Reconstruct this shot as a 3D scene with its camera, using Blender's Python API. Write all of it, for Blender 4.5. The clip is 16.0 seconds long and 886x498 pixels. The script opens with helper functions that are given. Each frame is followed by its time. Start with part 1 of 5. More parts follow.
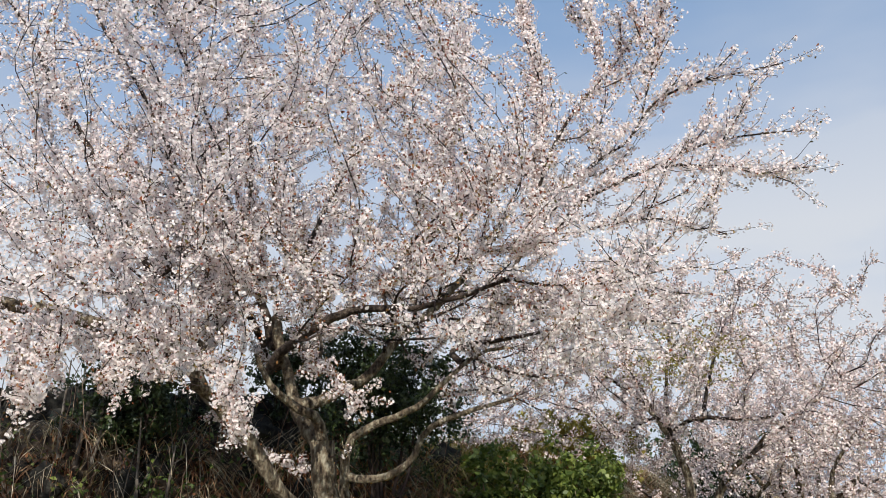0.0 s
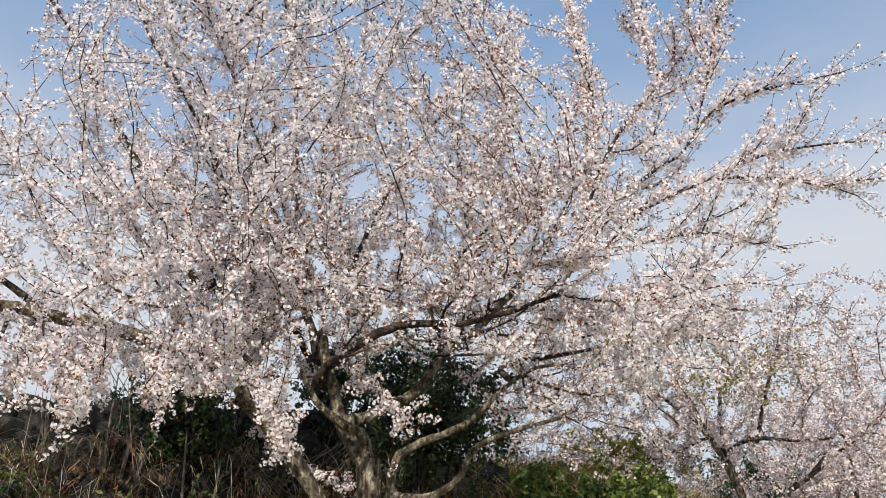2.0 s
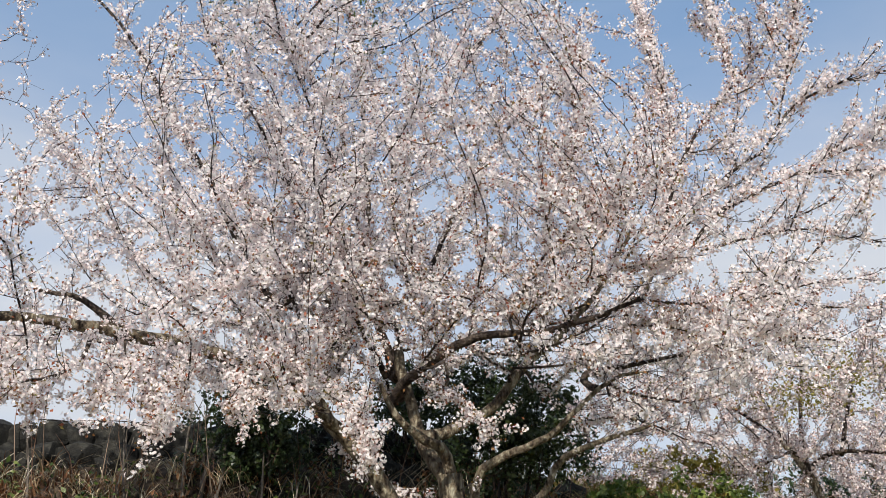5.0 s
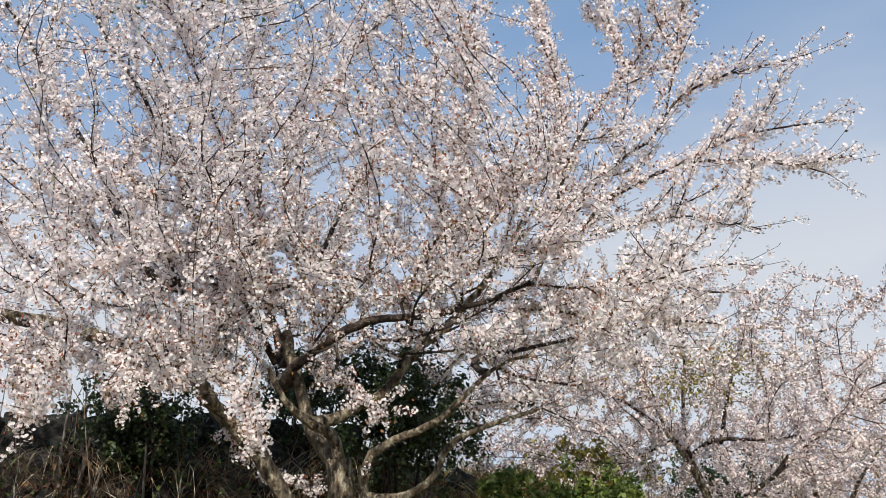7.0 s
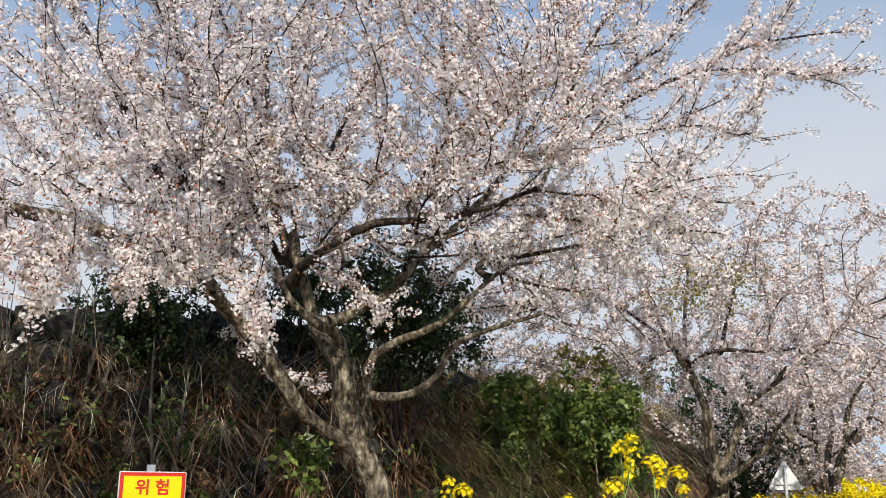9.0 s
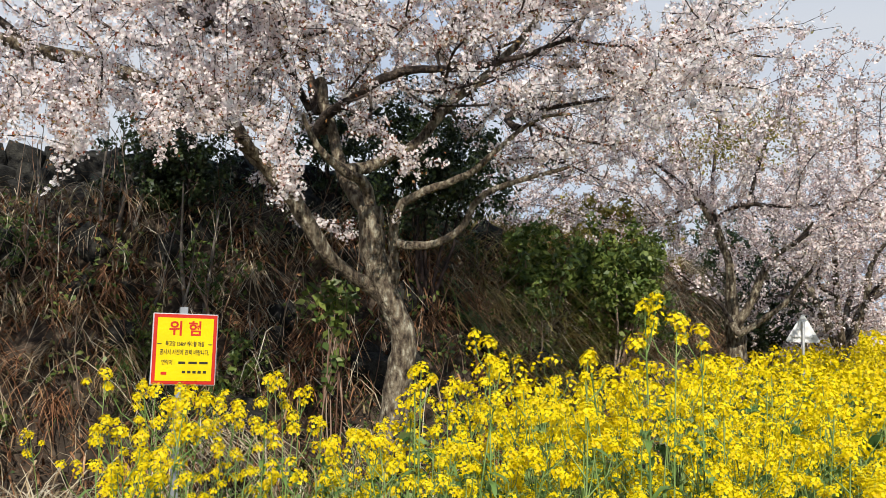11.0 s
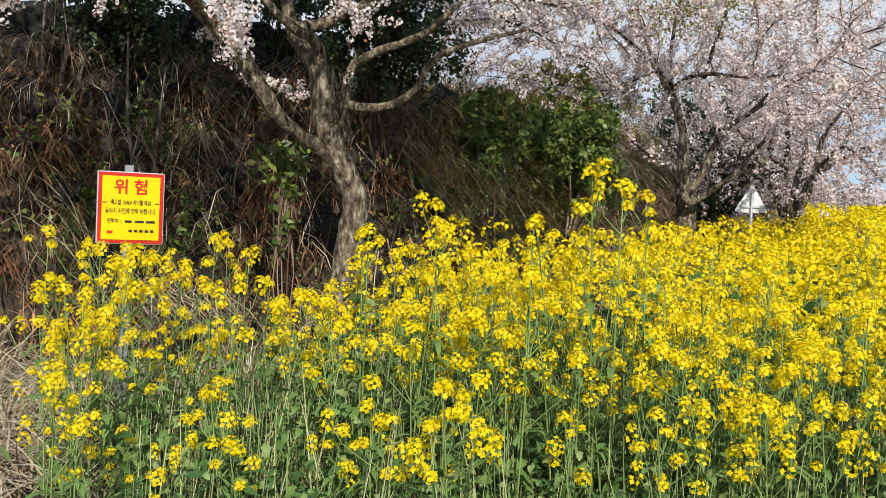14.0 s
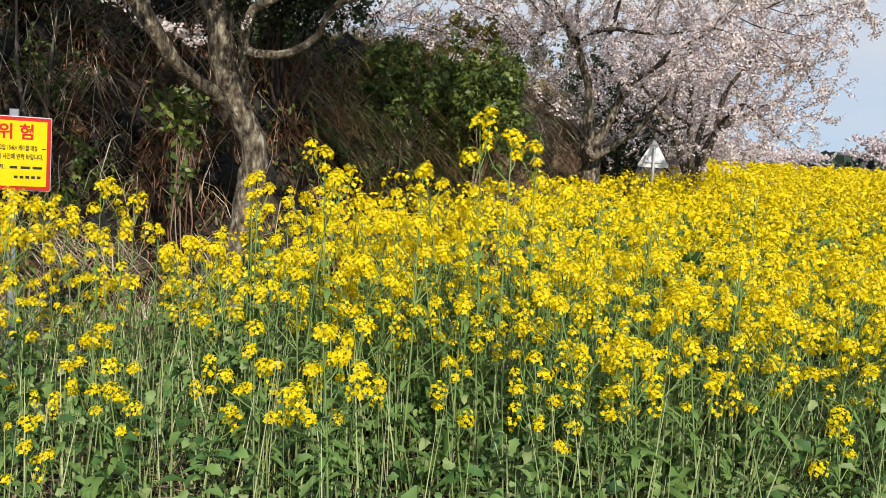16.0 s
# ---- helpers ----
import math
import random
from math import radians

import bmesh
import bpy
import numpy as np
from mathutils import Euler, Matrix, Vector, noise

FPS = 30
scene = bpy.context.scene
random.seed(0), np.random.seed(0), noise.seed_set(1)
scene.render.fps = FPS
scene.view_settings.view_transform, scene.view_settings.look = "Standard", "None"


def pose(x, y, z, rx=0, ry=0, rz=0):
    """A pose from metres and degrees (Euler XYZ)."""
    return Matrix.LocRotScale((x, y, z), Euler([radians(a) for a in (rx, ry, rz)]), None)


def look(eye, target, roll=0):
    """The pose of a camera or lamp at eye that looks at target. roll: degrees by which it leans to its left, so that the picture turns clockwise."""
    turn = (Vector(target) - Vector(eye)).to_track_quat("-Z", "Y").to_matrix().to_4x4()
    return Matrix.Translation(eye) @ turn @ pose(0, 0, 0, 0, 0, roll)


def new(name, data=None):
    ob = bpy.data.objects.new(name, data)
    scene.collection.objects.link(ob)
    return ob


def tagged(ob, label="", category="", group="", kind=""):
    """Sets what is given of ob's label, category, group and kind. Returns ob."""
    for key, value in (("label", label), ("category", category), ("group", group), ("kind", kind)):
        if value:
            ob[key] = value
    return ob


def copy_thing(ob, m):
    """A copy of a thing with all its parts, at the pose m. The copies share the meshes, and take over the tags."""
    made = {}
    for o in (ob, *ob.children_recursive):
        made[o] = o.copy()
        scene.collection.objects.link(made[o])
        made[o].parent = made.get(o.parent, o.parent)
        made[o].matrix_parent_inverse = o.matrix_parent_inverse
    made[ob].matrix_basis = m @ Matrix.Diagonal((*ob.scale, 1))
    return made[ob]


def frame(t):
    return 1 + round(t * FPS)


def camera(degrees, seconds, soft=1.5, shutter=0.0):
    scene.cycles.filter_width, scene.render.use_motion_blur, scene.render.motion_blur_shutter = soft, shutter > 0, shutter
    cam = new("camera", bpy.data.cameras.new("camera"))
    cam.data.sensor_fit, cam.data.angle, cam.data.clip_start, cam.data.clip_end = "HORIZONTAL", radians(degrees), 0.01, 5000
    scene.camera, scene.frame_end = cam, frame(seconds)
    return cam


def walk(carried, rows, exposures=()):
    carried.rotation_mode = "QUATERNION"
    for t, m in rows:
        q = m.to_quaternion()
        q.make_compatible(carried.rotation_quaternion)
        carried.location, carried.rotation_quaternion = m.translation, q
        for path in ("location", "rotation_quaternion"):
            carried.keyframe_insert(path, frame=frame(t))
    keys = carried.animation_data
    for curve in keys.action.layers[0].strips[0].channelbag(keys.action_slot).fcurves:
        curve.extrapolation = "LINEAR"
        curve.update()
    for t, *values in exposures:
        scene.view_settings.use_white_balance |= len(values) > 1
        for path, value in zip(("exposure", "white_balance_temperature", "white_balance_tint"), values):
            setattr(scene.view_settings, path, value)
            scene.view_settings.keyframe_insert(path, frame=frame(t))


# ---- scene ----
cam = camera(49.0, 16.0, soft=0.3)
PATH = [
    (0, (0.137, -0.363, 1.546), (0.517, 1.522, 2.095), -0.5),
    (0.5, (0.127, -0.368, 1.559), (0.483, 1.519, 2.117), -0.3),
    (1, (0.106, -0.355, 1.565), (0.441, 1.534, 2.133), -0.1),
    (1.5, (0.112, -0.3, 1.567), (0.421, 1.591, 2.141), 0.1),
    (2, (0.154, -0.232, 1.573), (0.437, 1.661, 2.153), 0.5),
    (2.5, (0.133, -0.19, 1.591), (0.349, 1.71, 2.176), -0.2),
    (3, (0.071, -0.169, 1.579), (0.285, 1.729, 2.172), -0.8),
    (3.5, (0.031, -0.16, 1.579), (0.205, 1.741, 2.175), -0.4),
    (3.7, (0.013, -0.149, 1.578), (0.17, 1.753, 2.175), -0.2),
    (5.8, (0.001, -0.026, 1.412), (0.24, 1.849, 2.067), -1.1),
    (6, (0.014, -0.018, 1.407), (0.292, 1.853, 2.056), -1.3),
    (6.5, (0.023, -0.003, 1.393), (0.372, 1.862, 2.026), -1.6),
    (7, (0.031, 0.005, 1.388), (0.42, 1.862, 2.02), -1.7),
    (7.5, (0.041, -0.003, 1.381), (0.449, 1.855, 1.997), -1.7),
    (8, (0.037, -0.005, 1.358), (0.444, 1.863, 1.946), -1.1),
    (8.5, (0.041, -0.002, 1.351), (0.442, 1.892, 1.854), -0.6),
    (9, (0.039, -0.004, 1.354), (0.42, 1.907, 1.806), -0.2),
    (9.5, (0.051, -0.009, 1.343), (0.401, 1.922, 1.725), 0.1),
    (9.7, (0.057, -0.019, 1.339), (0.396, 1.921, 1.688), 0.3),
    (11.8, (0.009, 0.017, 1.42), (0.35, 1.987, 1.459), 1.7),
    (12, (0.029, -0.002, 1.418), (0.368, 1.969, 1.439), 1.8),
    (12.5, (0.015, 0.041, 1.407), (0.365, 2.01, 1.382), 1.9),
    (13, (0.041, 0.004, 1.393), (0.397, 1.971, 1.329), 1.9),
    (13.5, (0.042, 0.038, 1.384), (0.434, 1.997, 1.281), 2.0),
    (14, (0.064, 0.021, 1.379), (0.5, 1.968, 1.244), 2.2),
    (14.5, (0.081, -0.011, 1.376), (0.571, 1.921, 1.213), 2.3),
    (15, (0.109, -0.027, 1.371), (0.666, 1.885, 1.183), 2.6),
    (15.5, (0.14, -0.043, 1.369), (0.73, 1.857, 1.169), 2.9),
    (16, (0.154, -0.035, 1.364), (0.76, 1.858, 1.142), 3.0),
]
walk(cam, [(t, look(eye, target, roll)) for t, eye, target, roll in PATH])

# ---- world and sun ----
SUN_ELEV, SUN_AZ = radians(32), radians(186)      # azimuth clockwise from +y
world = bpy.data.worlds.new("spring_sky")
scene.world = world
world.use_nodes = True
wn, wl = world.node_tree.nodes, world.node_tree.links
wn.clear()
w_out = wn.new("ShaderNodeOutputWorld")
w_bg = wn.new("ShaderNodeBackground")
w_sky = wn.new("ShaderNodeTexSky")
w_sky.sky_type, w_sky.sun_disc = "NISHITA", False
w_sky.sun_elevation, w_sky.sun_rotation = SUN_ELEV, SUN_AZ
w_sky.air_density, w_sky.dust_density, w_sky.ozone_density = 0.55, 0.0, 3.0
w_co = wn.new("ShaderNodeTexCoord")
w_map = wn.new("ShaderNodeMapping")
w_map.inputs["Scale"].default_value = (1.0, 1.0, 3.2)
w_noise = wn.new("ShaderNodeTexNoise")
w_noise.inputs["Scale"].default_value = 1.6
w_noise.inputs["Detail"].default_value = 5
w_noise.inputs["Roughness"].default_value = 0.5
w_ramp = wn.new("ShaderNodeMapRange")
w_ramp.inputs["From Min"].default_value, w_ramp.inputs["From Max"].default_value = 0.34, 0.62
w_ramp.inputs["To Min"].default_value, w_ramp.inputs["To Max"].default_value = 0.10, 0.9
w_mix = wn.new("ShaderNodeMixRGB")
w_mix.inputs["Color2"].default_value = (4.3, 4.45, 4.7, 1)
wl.new(w_co.outputs["Generated"], w_map.inputs["Vector"])
wl.new(w_map.outputs["Vector"], w_noise.inputs["Vector"])
wl.new(w_noise.outputs["Fac"], w_ramp.inputs["Value"])
w_sep = wn.new("ShaderNodeSeparateXYZ")
w_clear = wn.new("ShaderNodeMapRange")
w_clear.inputs["From Min"].default_value, w_clear.inputs["From Max"].default_value = 0.28, 0.55
w_clear.inputs["To Min"].default_value, w_clear.inputs["To Max"].default_value = 1.0, 0.15
w_thin = wn.new("ShaderNodeMath")
w_thin.operation = "MULTIPLY"
wl.new(w_sep.outputs["Z"], w_clear.inputs["Value"])
wl.new(w_clear.outputs["Result"], w_thin.inputs[0])
wl.new(w_ramp.outputs["Result"], w_thin.inputs[1])
wl.new(w_thin.outputs[0], w_mix.inputs["Fac"])
w_low = wn.new("ShaderNodeMapRange")                # blue haze low over the horizon
w_low.inputs["From Min"].default_value, w_low.inputs["From Max"].default_value = 0.0, 0.3
w_low.inputs["To Min"].default_value, w_low.inputs["To Max"].default_value = 0.85, 0.6
w_haze = wn.new("ShaderNodeMixRGB")
w_haze.inputs["Color2"].default_value = (1.75, 2.85, 4.45, 1)
wl.new(w_co.outputs["Generated"], w_sep.inputs[0])
wl.new(w_sep.outputs["Z"], w_low.inputs["Value"])
wl.new(w_low.outputs["Result"], w_haze.inputs["Fac"])
wl.new(w_sky.outputs["Color"], w_haze.inputs["Color1"])
wl.new(w_haze.outputs["Color"], w_mix.inputs["Color1"])
wl.new(w_mix.outputs["Color"], w_bg.inputs["Color"])
w_bg.inputs["Strength"].default_value = 0.165
wl.new(w_bg.outputs["Background"], w_out.inputs["Surface"])

sun = new("sun", bpy.data.lights.new("sun", "SUN"))
sun.data.energy, sun.data.angle, sun.data.color = 5.0, radians(0.6), (1.0, 0.945, 0.865)
TO_SUN = Vector((math.sin(SUN_AZ) * math.cos(SUN_ELEV), math.cos(SUN_AZ) * math.cos(SUN_ELEV), math.sin(SUN_ELEV)))
sun.matrix_world = look(TO_SUN * 60, (0, 0, 0))


# ---- materials ----
def material(name, colours, rough=0.7, scale=8.0, bump=0.0, bump_scale=40.0, through_light=0.0, island=False, spec=0.3, positions=None, stretch=(1, 1, 1), depth=0.02):
    """A procedural surface whose colour runs over a ramp, by noise or by a random value of each loose piece."""
    m = bpy.data.materials.new(name)
    m.use_nodes = True
    n, l = m.node_tree.nodes, m.node_tree.links
    n.clear()
    out = n.new("ShaderNodeOutputMaterial")
    p = n.new("ShaderNodeBsdfPrincipled")
    p.inputs["Roughness"].default_value = rough
    p.inputs["Specular IOR Level"].default_value = spec
    co = n.new("ShaderNodeTexCoord")
    mp = n.new("ShaderNodeMapping")
    mp.inputs["Scale"].default_value = stretch
    l.new(co.outputs["Object"], mp.inputs["Vector"])
    big = n.new("ShaderNodeTexNoise")
    big.inputs["Scale"].default_value, big.inputs["Detail"].default_value = scale, 6
    l.new(mp.outputs["Vector"], big.inputs["Vector"])
    ramp = n.new("ShaderNodeValToRGB")
    els = ramp.color_ramp.elements
    while len(els) < len(colours):
        els.new(0.5)
    lo, hi = (0.0, 1.0) if island else (0.32, 0.68)
    for i, c in enumerate(colours):
        els[i].position = positions[i] if positions else lo + (hi - lo) * i / max(1, len(colours) - 1)
        els[i].color = (*c, 1)
    if island:
        geo = n.new("ShaderNodeNewGeometry")
        add = n.new("ShaderNodeMath")
        add.operation = "MULTIPLY_ADD"
        add.inputs[1].default_value = 0.25
        sub = n.new("ShaderNodeMath")
        sub.operation = "MULTIPLY_ADD"
        sub.inputs[1].default_value, sub.inputs[2].default_value = 0.9, -0.07
        l.new(geo.outputs["Random Per Island"], sub.inputs[0])
        l.new(big.outputs["Fac"], add.inputs[0])
        l.new(sub.outputs[0], add.inputs[2])
        l.new(add.outputs[0], ramp.inputs["Fac"])
    else:
        l.new(big.outputs["Fac"], ramp.inputs["Fac"])
    l.new(ramp.outputs["Color"], p.inputs["Base Color"])
    if bump:
        fine = n.new("ShaderNodeTexNoise")
        fine.inputs["Scale"].default_value, fine.inputs["Detail"].default_value = bump_scale, 8
        l.new(mp.outputs["Vector"], fine.inputs["Vector"])
        b = n.new("ShaderNodeBump")
        b.inputs["Strength"].default_value, b.inputs["Distance"].default_value = bump, depth
        l.new(fine.outputs["Fac"], b.inputs["Height"])
        l.new(b.outputs["Normal"], p.inputs["Normal"])
    if through_light:
        tr = n.new("ShaderNodeBsdfTranslucent")
        mix = n.new("ShaderNodeMixShader")
        mix.inputs["Fac"].default_value = through_light
        l.new(ramp.outputs["Color"], tr.inputs["Color"])
        l.new(p.outputs[0], mix.inputs[1])
        l.new(tr.outputs[0], mix.inputs[2])
        l.new(mix.outputs[0], out.inputs["Surface"])
    else:
        l.new(p.outputs[0], out.inputs["Surface"])
    return m


PETAL = material("cherry_petal", [(0.90, 0.75, 0.73), (0.95, 0.885, 0.86), (0.975, 0.945, 0.92)], 0.6, 3, through_light=0.38, island=True)
PETAL_PINK = material("pink_petal", [(0.62, 0.46, 0.43), (0.80, 0.69, 0.66), (0.92, 0.86, 0.83)], 0.6, 3, through_light=0.22, island=True)
CALYX = material("bronze_leaf", [(0.20, 0.05, 0.03), (0.32, 0.10, 0.045), (0.26, 0.15, 0.05), (0.12, 0.13, 0.035)], 0.5, 2, through_light=0.25, island=True)
BARK = material("cherry_bark", [(0.025, 0.018, 0.012), (0.11, 0.082, 0.055), (0.20, 0.165, 0.112), (0.40, 0.365, 0.27)], 0.88, 30, 1.0, 70, stretch=(1, 1, 0.45), depth=0.03)
LIMB_BARK = material("limb_bark", [(0.018, 0.013, 0.011), (0.04, 0.029, 0.024), (0.08, 0.06, 0.047), (0.15, 0.12, 0.09)], 0.88, 24, 1.0, 70, depth=0.02)
TWIG = material("cherry_twig", [(0.022, 0.015, 0.013), (0.06, 0.038, 0.032)], 0.8, 14)
RAPE_PETAL = material("rape_petal", [(0.80, 0.57, 0.0), (0.89, 0.685, 0.0), (0.935, 0.765, 0.004)], 0.55, 4, through_light=0.3, island=True)
RAPE_STEM = material("rape_stem", [(0.13, 0.22, 0.05), (0.27, 0.36, 0.12)], 0.6, 9, through_light=0.1)
RAPE_LEAF = material("rape_leaf", [(0.03, 0.075, 0.02), (0.09, 0.18, 0.045), (0.19, 0.30, 0.08), (0.33, 0.38, 0.16)], 0.5, 5, through_light=0.25, island=True)
DRY = material("dry_grass", [(0.12, 0.066, 0.038), (0.29, 0.19, 0.10), (0.46, 0.35, 0.20), (0.60, 0.51, 0.34)], 0.75, 3, through_light=0.2, island=True)
RUST = material("rusty_grass", [(0.04, 0.021, 0.013), (0.15, 0.064, 0.03), (0.32, 0.15, 0.07), (0.52, 0.31, 0.16)], 0.8, 2, through_light=0.15, island=True)
GOLD_STRAW = material("golden_straw", [(0.16, 0.10, 0.04), (0.34, 0.25, 0.10), (0.50, 0.41, 0.20)], 0.75, 3, through_light=0.2, island=True)
STRAW = material("pale_straw", [(0.24, 0.16, 0.085), (0.50, 0.40, 0.25), (0.64, 0.56, 0.40), (0.70, 0.64, 0.50)], 0.7, 3, through_light=0.15, island=True)
WEED = material("weed_leaf", [(0.035, 0.07, 0.02), (0.08, 0.13, 0.03), (0.15, 0.19, 0.05)], 0.55, 3, through_light=0.25, island=True)
STALK = material("pale_stalk", [(0.14, 0.20, 0.06), (0.30, 0.36, 0.14), (0.46, 0.45, 0.24)], 0.6, 3, island=True)
GREEN = material("meadow_grass", [(0.08, 0.15, 0.03), (0.14, 0.23, 0.05), (0.22, 0.28, 0.08), (0.32, 0.30, 0.13)], 0.6, 3, through_light=0.25, island=True)
EVERGREEN = material("evergreen_leaf", [(0.014, 0.026, 0.009), (0.032, 0.055, 0.017), (0.065, 0.09, 0.028)], 0.4, 2, through_light=0.12, island=True, spec=0.5)
BUSH = material("bush_leaf", [(0.045, 0.08, 0.017), (0.115, 0.165, 0.032), (0.25, 0.29, 0.07)], 0.45, 2, through_light=0.25, island=True, spec=0.4)
OLIVE = material("olive_leaf", [(0.20, 0.17, 0.035), (0.30, 0.25, 0.05), (0.36, 0.32, 0.09)], 0.5, 2, through_light=0.3, island=True)
SOIL = material("bank_soil", [(0.025, 0.019, 0.014), (0.055, 0.04, 0.028), (0.11, 0.082, 0.056)], 0.95, 9, 1.0, 22)
# dark basalt, set darker still so its colour carries the wall's shade
ROCK = material("basalt", [(0.010, 0.010, 0.009), (0.022, 0.021, 0.018), (0.055, 0.052, 0.042)], 0.9, 5, 1.0, 28)
DEADWOOD = material("dead_stem", [(0.10, 0.05, 0.03), (0.22, 0.13, 0.085), (0.36, 0.28, 0.21)], 0.85, 4, island=True)
GREYWOOD = material("sapling_bark", [(0.09, 0.075, 0.06), (0.22, 0.19, 0.16)], 0.85, 12, 0.4, 60)
WOODS = material("far_woods", [(0.02, 0.032, 0.022), (0.05, 0.065, 0.04)], 0.9, 0.2)


# ---- mesh helpers ----
rng = np.random.default_rng(7)


def unit(v):
    return v / np.maximum(np.linalg.norm(v, axis=-1, keepdims=True), 1e-9)


def mesh_from(name, verts, faces, material_slot=None, smooth=False):
    """A mesh from an array of corners and a list of face arrays, each of one width."""
    me = bpy.data.meshes.new(name)
    faces = [np.asarray(f, np.int32) for f in faces if len(f)]
    me.vertices.add(len(verts))
    me.vertices.foreach_set("co", np.ascontiguousarray(verts, np.float32).ravel())
    loops = np.concatenate([f.ravel() for f in faces])
    widths = np.concatenate([np.full(len(f), f.shape[1], np.int32) for f in faces])
    me.loops.add(len(loops))
    me.loops.foreach_set("vertex_index", loops)
    me.polygons.add(len(widths))
    me.polygons.foreach_set("loop_start", np.concatenate([[0], np.cumsum(widths)[:-1]]).astype(np.int32))
    if smooth:
        me.polygons.foreach_set("use_smooth", np.ones(len(widths), bool))
    me.update(calc_edges=True)
    if material_slot:
        me.materials.append(material_slot)
    return me


def child(name, me, parent, label="", kind=""):
    ob = new(name, me)
    ob.parent = parent
    return tagged(ob, label=label, kind=kind)


def part(name, bm, mat, parent=None, label=""):
    me = bpy.data.meshes.new(name)
    bm.to_mesh(me)
    bm.free()
    if mat:
        me.materials.append(mat)
    ob = new(name, me)
    ob.parent = parent
    return tagged(ob, label=label)


def thing(name, at, label, category, group="", kind=""):
    ob = new(name)
    ob.empty_display_size = 0.2
    ob.location = at
    return tagged(ob, label, category, group, kind)


class Tubes:
    """Gathers round, tapering stems into one mesh."""

    def __init__(self):
        self.v, self.f, self.n = [], [], 0

    def add(self, pts, radii, seg=6, gnarl=0.0):
        pts, radii = np.asarray(pts, float), np.asarray(radii, float)
        k = len(pts)
        tan = unit(np.gradient(pts, axis=0))
        ref = np.array([0.0, 0.0, 1.0]) if abs(tan[0][2]) < 0.9 else np.array([1.0, 0.0, 0.0])
        side = np.cross(tan[0], ref)
        sides = []
        for t in tan:
            side = side - (side @ t) * t
            side = side / max(np.linalg.norm(side), 1e-9)
            sides.append(side)
        sides = np.array(sides)
        other = np.cross(tan, sides)
        a = np.linspace(0, 2 * math.pi, seg, endpoint=False)
        ring = np.cos(a)[None, :, None] * sides[:, None] + np.sin(a)[None, :, None] * other[:, None]
        swell = np.ones((k, seg))
        if gnarl:
            s = np.concatenate([[0], np.cumsum(np.linalg.norm(np.diff(pts, axis=0), axis=1))])[:, None]
            swell = 1 + gnarl * (np.sin(2 * a[None] + 5 * s) + 0.7 * np.sin(3 * a[None] - 11 * s + 1) + 0.6 * np.sin(a[None] + 23 * s) + 0.5 * np.sin(5 * a[None] + 31 * s))
        self.v.append((pts[:, None] + ring * (radii[:, None] * swell)[:, :, None]).reshape(-1, 3))
        i, j = np.meshgrid(np.arange(k - 1), np.arange(seg), indexing="ij")
        j2 = (j + 1) % seg
        self.f.append((np.stack([i * seg + j, i * seg + j2, (i + 1) * seg + j2, (i + 1) * seg + j], -1).reshape(-1, 4)) + self.n)
        self.n += k * seg

    def mesh(self, name, mat, smooth=True):
        return mesh_from(name, np.concatenate(self.v), [np.concatenate(self.f)], mat, smooth)


def frames_facing(normals, spin):
    """Turns that carry +z onto the normals, spun about them: arrays of 3 x 3."""
    nrm = unit(normals)
    ref = np.where(np.abs(nrm[:, 2:3]) < 0.9, np.array([[0.0, 0.0, 1.0]]), np.array([[1.0, 0.0, 0.0]]))
    a = unit(np.cross(ref, nrm))
    b = np.cross(nrm, a)
    c, s = np.cos(spin)[:, None], np.sin(spin)[:, None]
    return np.stack([a * c + b * s, b * c - a * s, nrm], -1)


def scatter(tv, tf, pos, turns, size):
    """Copies of a small template, one at each place: corners and faces."""
    tv, tf = np.asarray(tv, float), np.asarray(tf, int)
    size = np.asarray(size, float)
    size = size[:, None, None] if size.ndim == 1 else size[:, None, :]
    v = np.einsum("nij,nkj->nki", turns, tv[None] * size) + pos[:, None]
    f = tf[None] + (np.arange(len(pos)) * len(tv))[:, None, None]
    return v.reshape(-1, 3), f.reshape(-1, tf.shape[1])


def flower_template(petals, width, cup):
    """A flower of kite-shaped petals round one centre."""
    v, f = [(0, 0, 0)], []
    for k in range(petals):
        a = 2 * math.pi * k / petals
        for ang, r, z in ((-width, 0.68, cup * 0.55), (0, 1.0, cup), (width, 0.68, cup * 0.55)):
            v.append((r * math.cos(a + ang), r * math.sin(a + ang), z))
        f.append((0, 3 * k + 1, 3 * k + 2, 3 * k + 3))
    return np.array(v), np.array(f)


RAPE_V, RAPE_F = flower_template(4, 0.68, 0.2)
PENT_V = np.array([(math.cos(a), math.sin(a), 0.2 * (k % 2)) for k, a in enumerate(np.linspace(0, 2 * math.pi, 5, endpoint=False))])
PENT_F = np.array([(0, 1, 2, 3, 4)])
LEAF_V = np.array([(0, 0, 0), (0.30, 0.42, 0.06), (0, 1.0, -0.05), (-0.30, 0.42, 0.06)])
LEAF_F = np.array([(0, 1, 2, 3)])
STAR_V = np.array([(0, 0, -0.1)] + [(math.cos(2 * math.pi * (k // 2) / 5 + (0.5 if k % 2 else -0.5)), math.sin(2 * math.pi * (k // 2) / 5 + (0.5 if k % 2 else -0.5)), 0.22) for k in range(10)])
STAR_F = np.array([(0, 2 * k + 1, 2 * k + 2) for k in range(5)])
CROSS_V = np.array([(-1, -0.45, 0), (1, -0.45, 0), (1, 0.45, 0.1), (-1, 0.45, 0.1), (-0.45, -1, 0.05), (0.45, -1, 0.05), (0.45, 1, 0), (-0.45, 1, 0)])
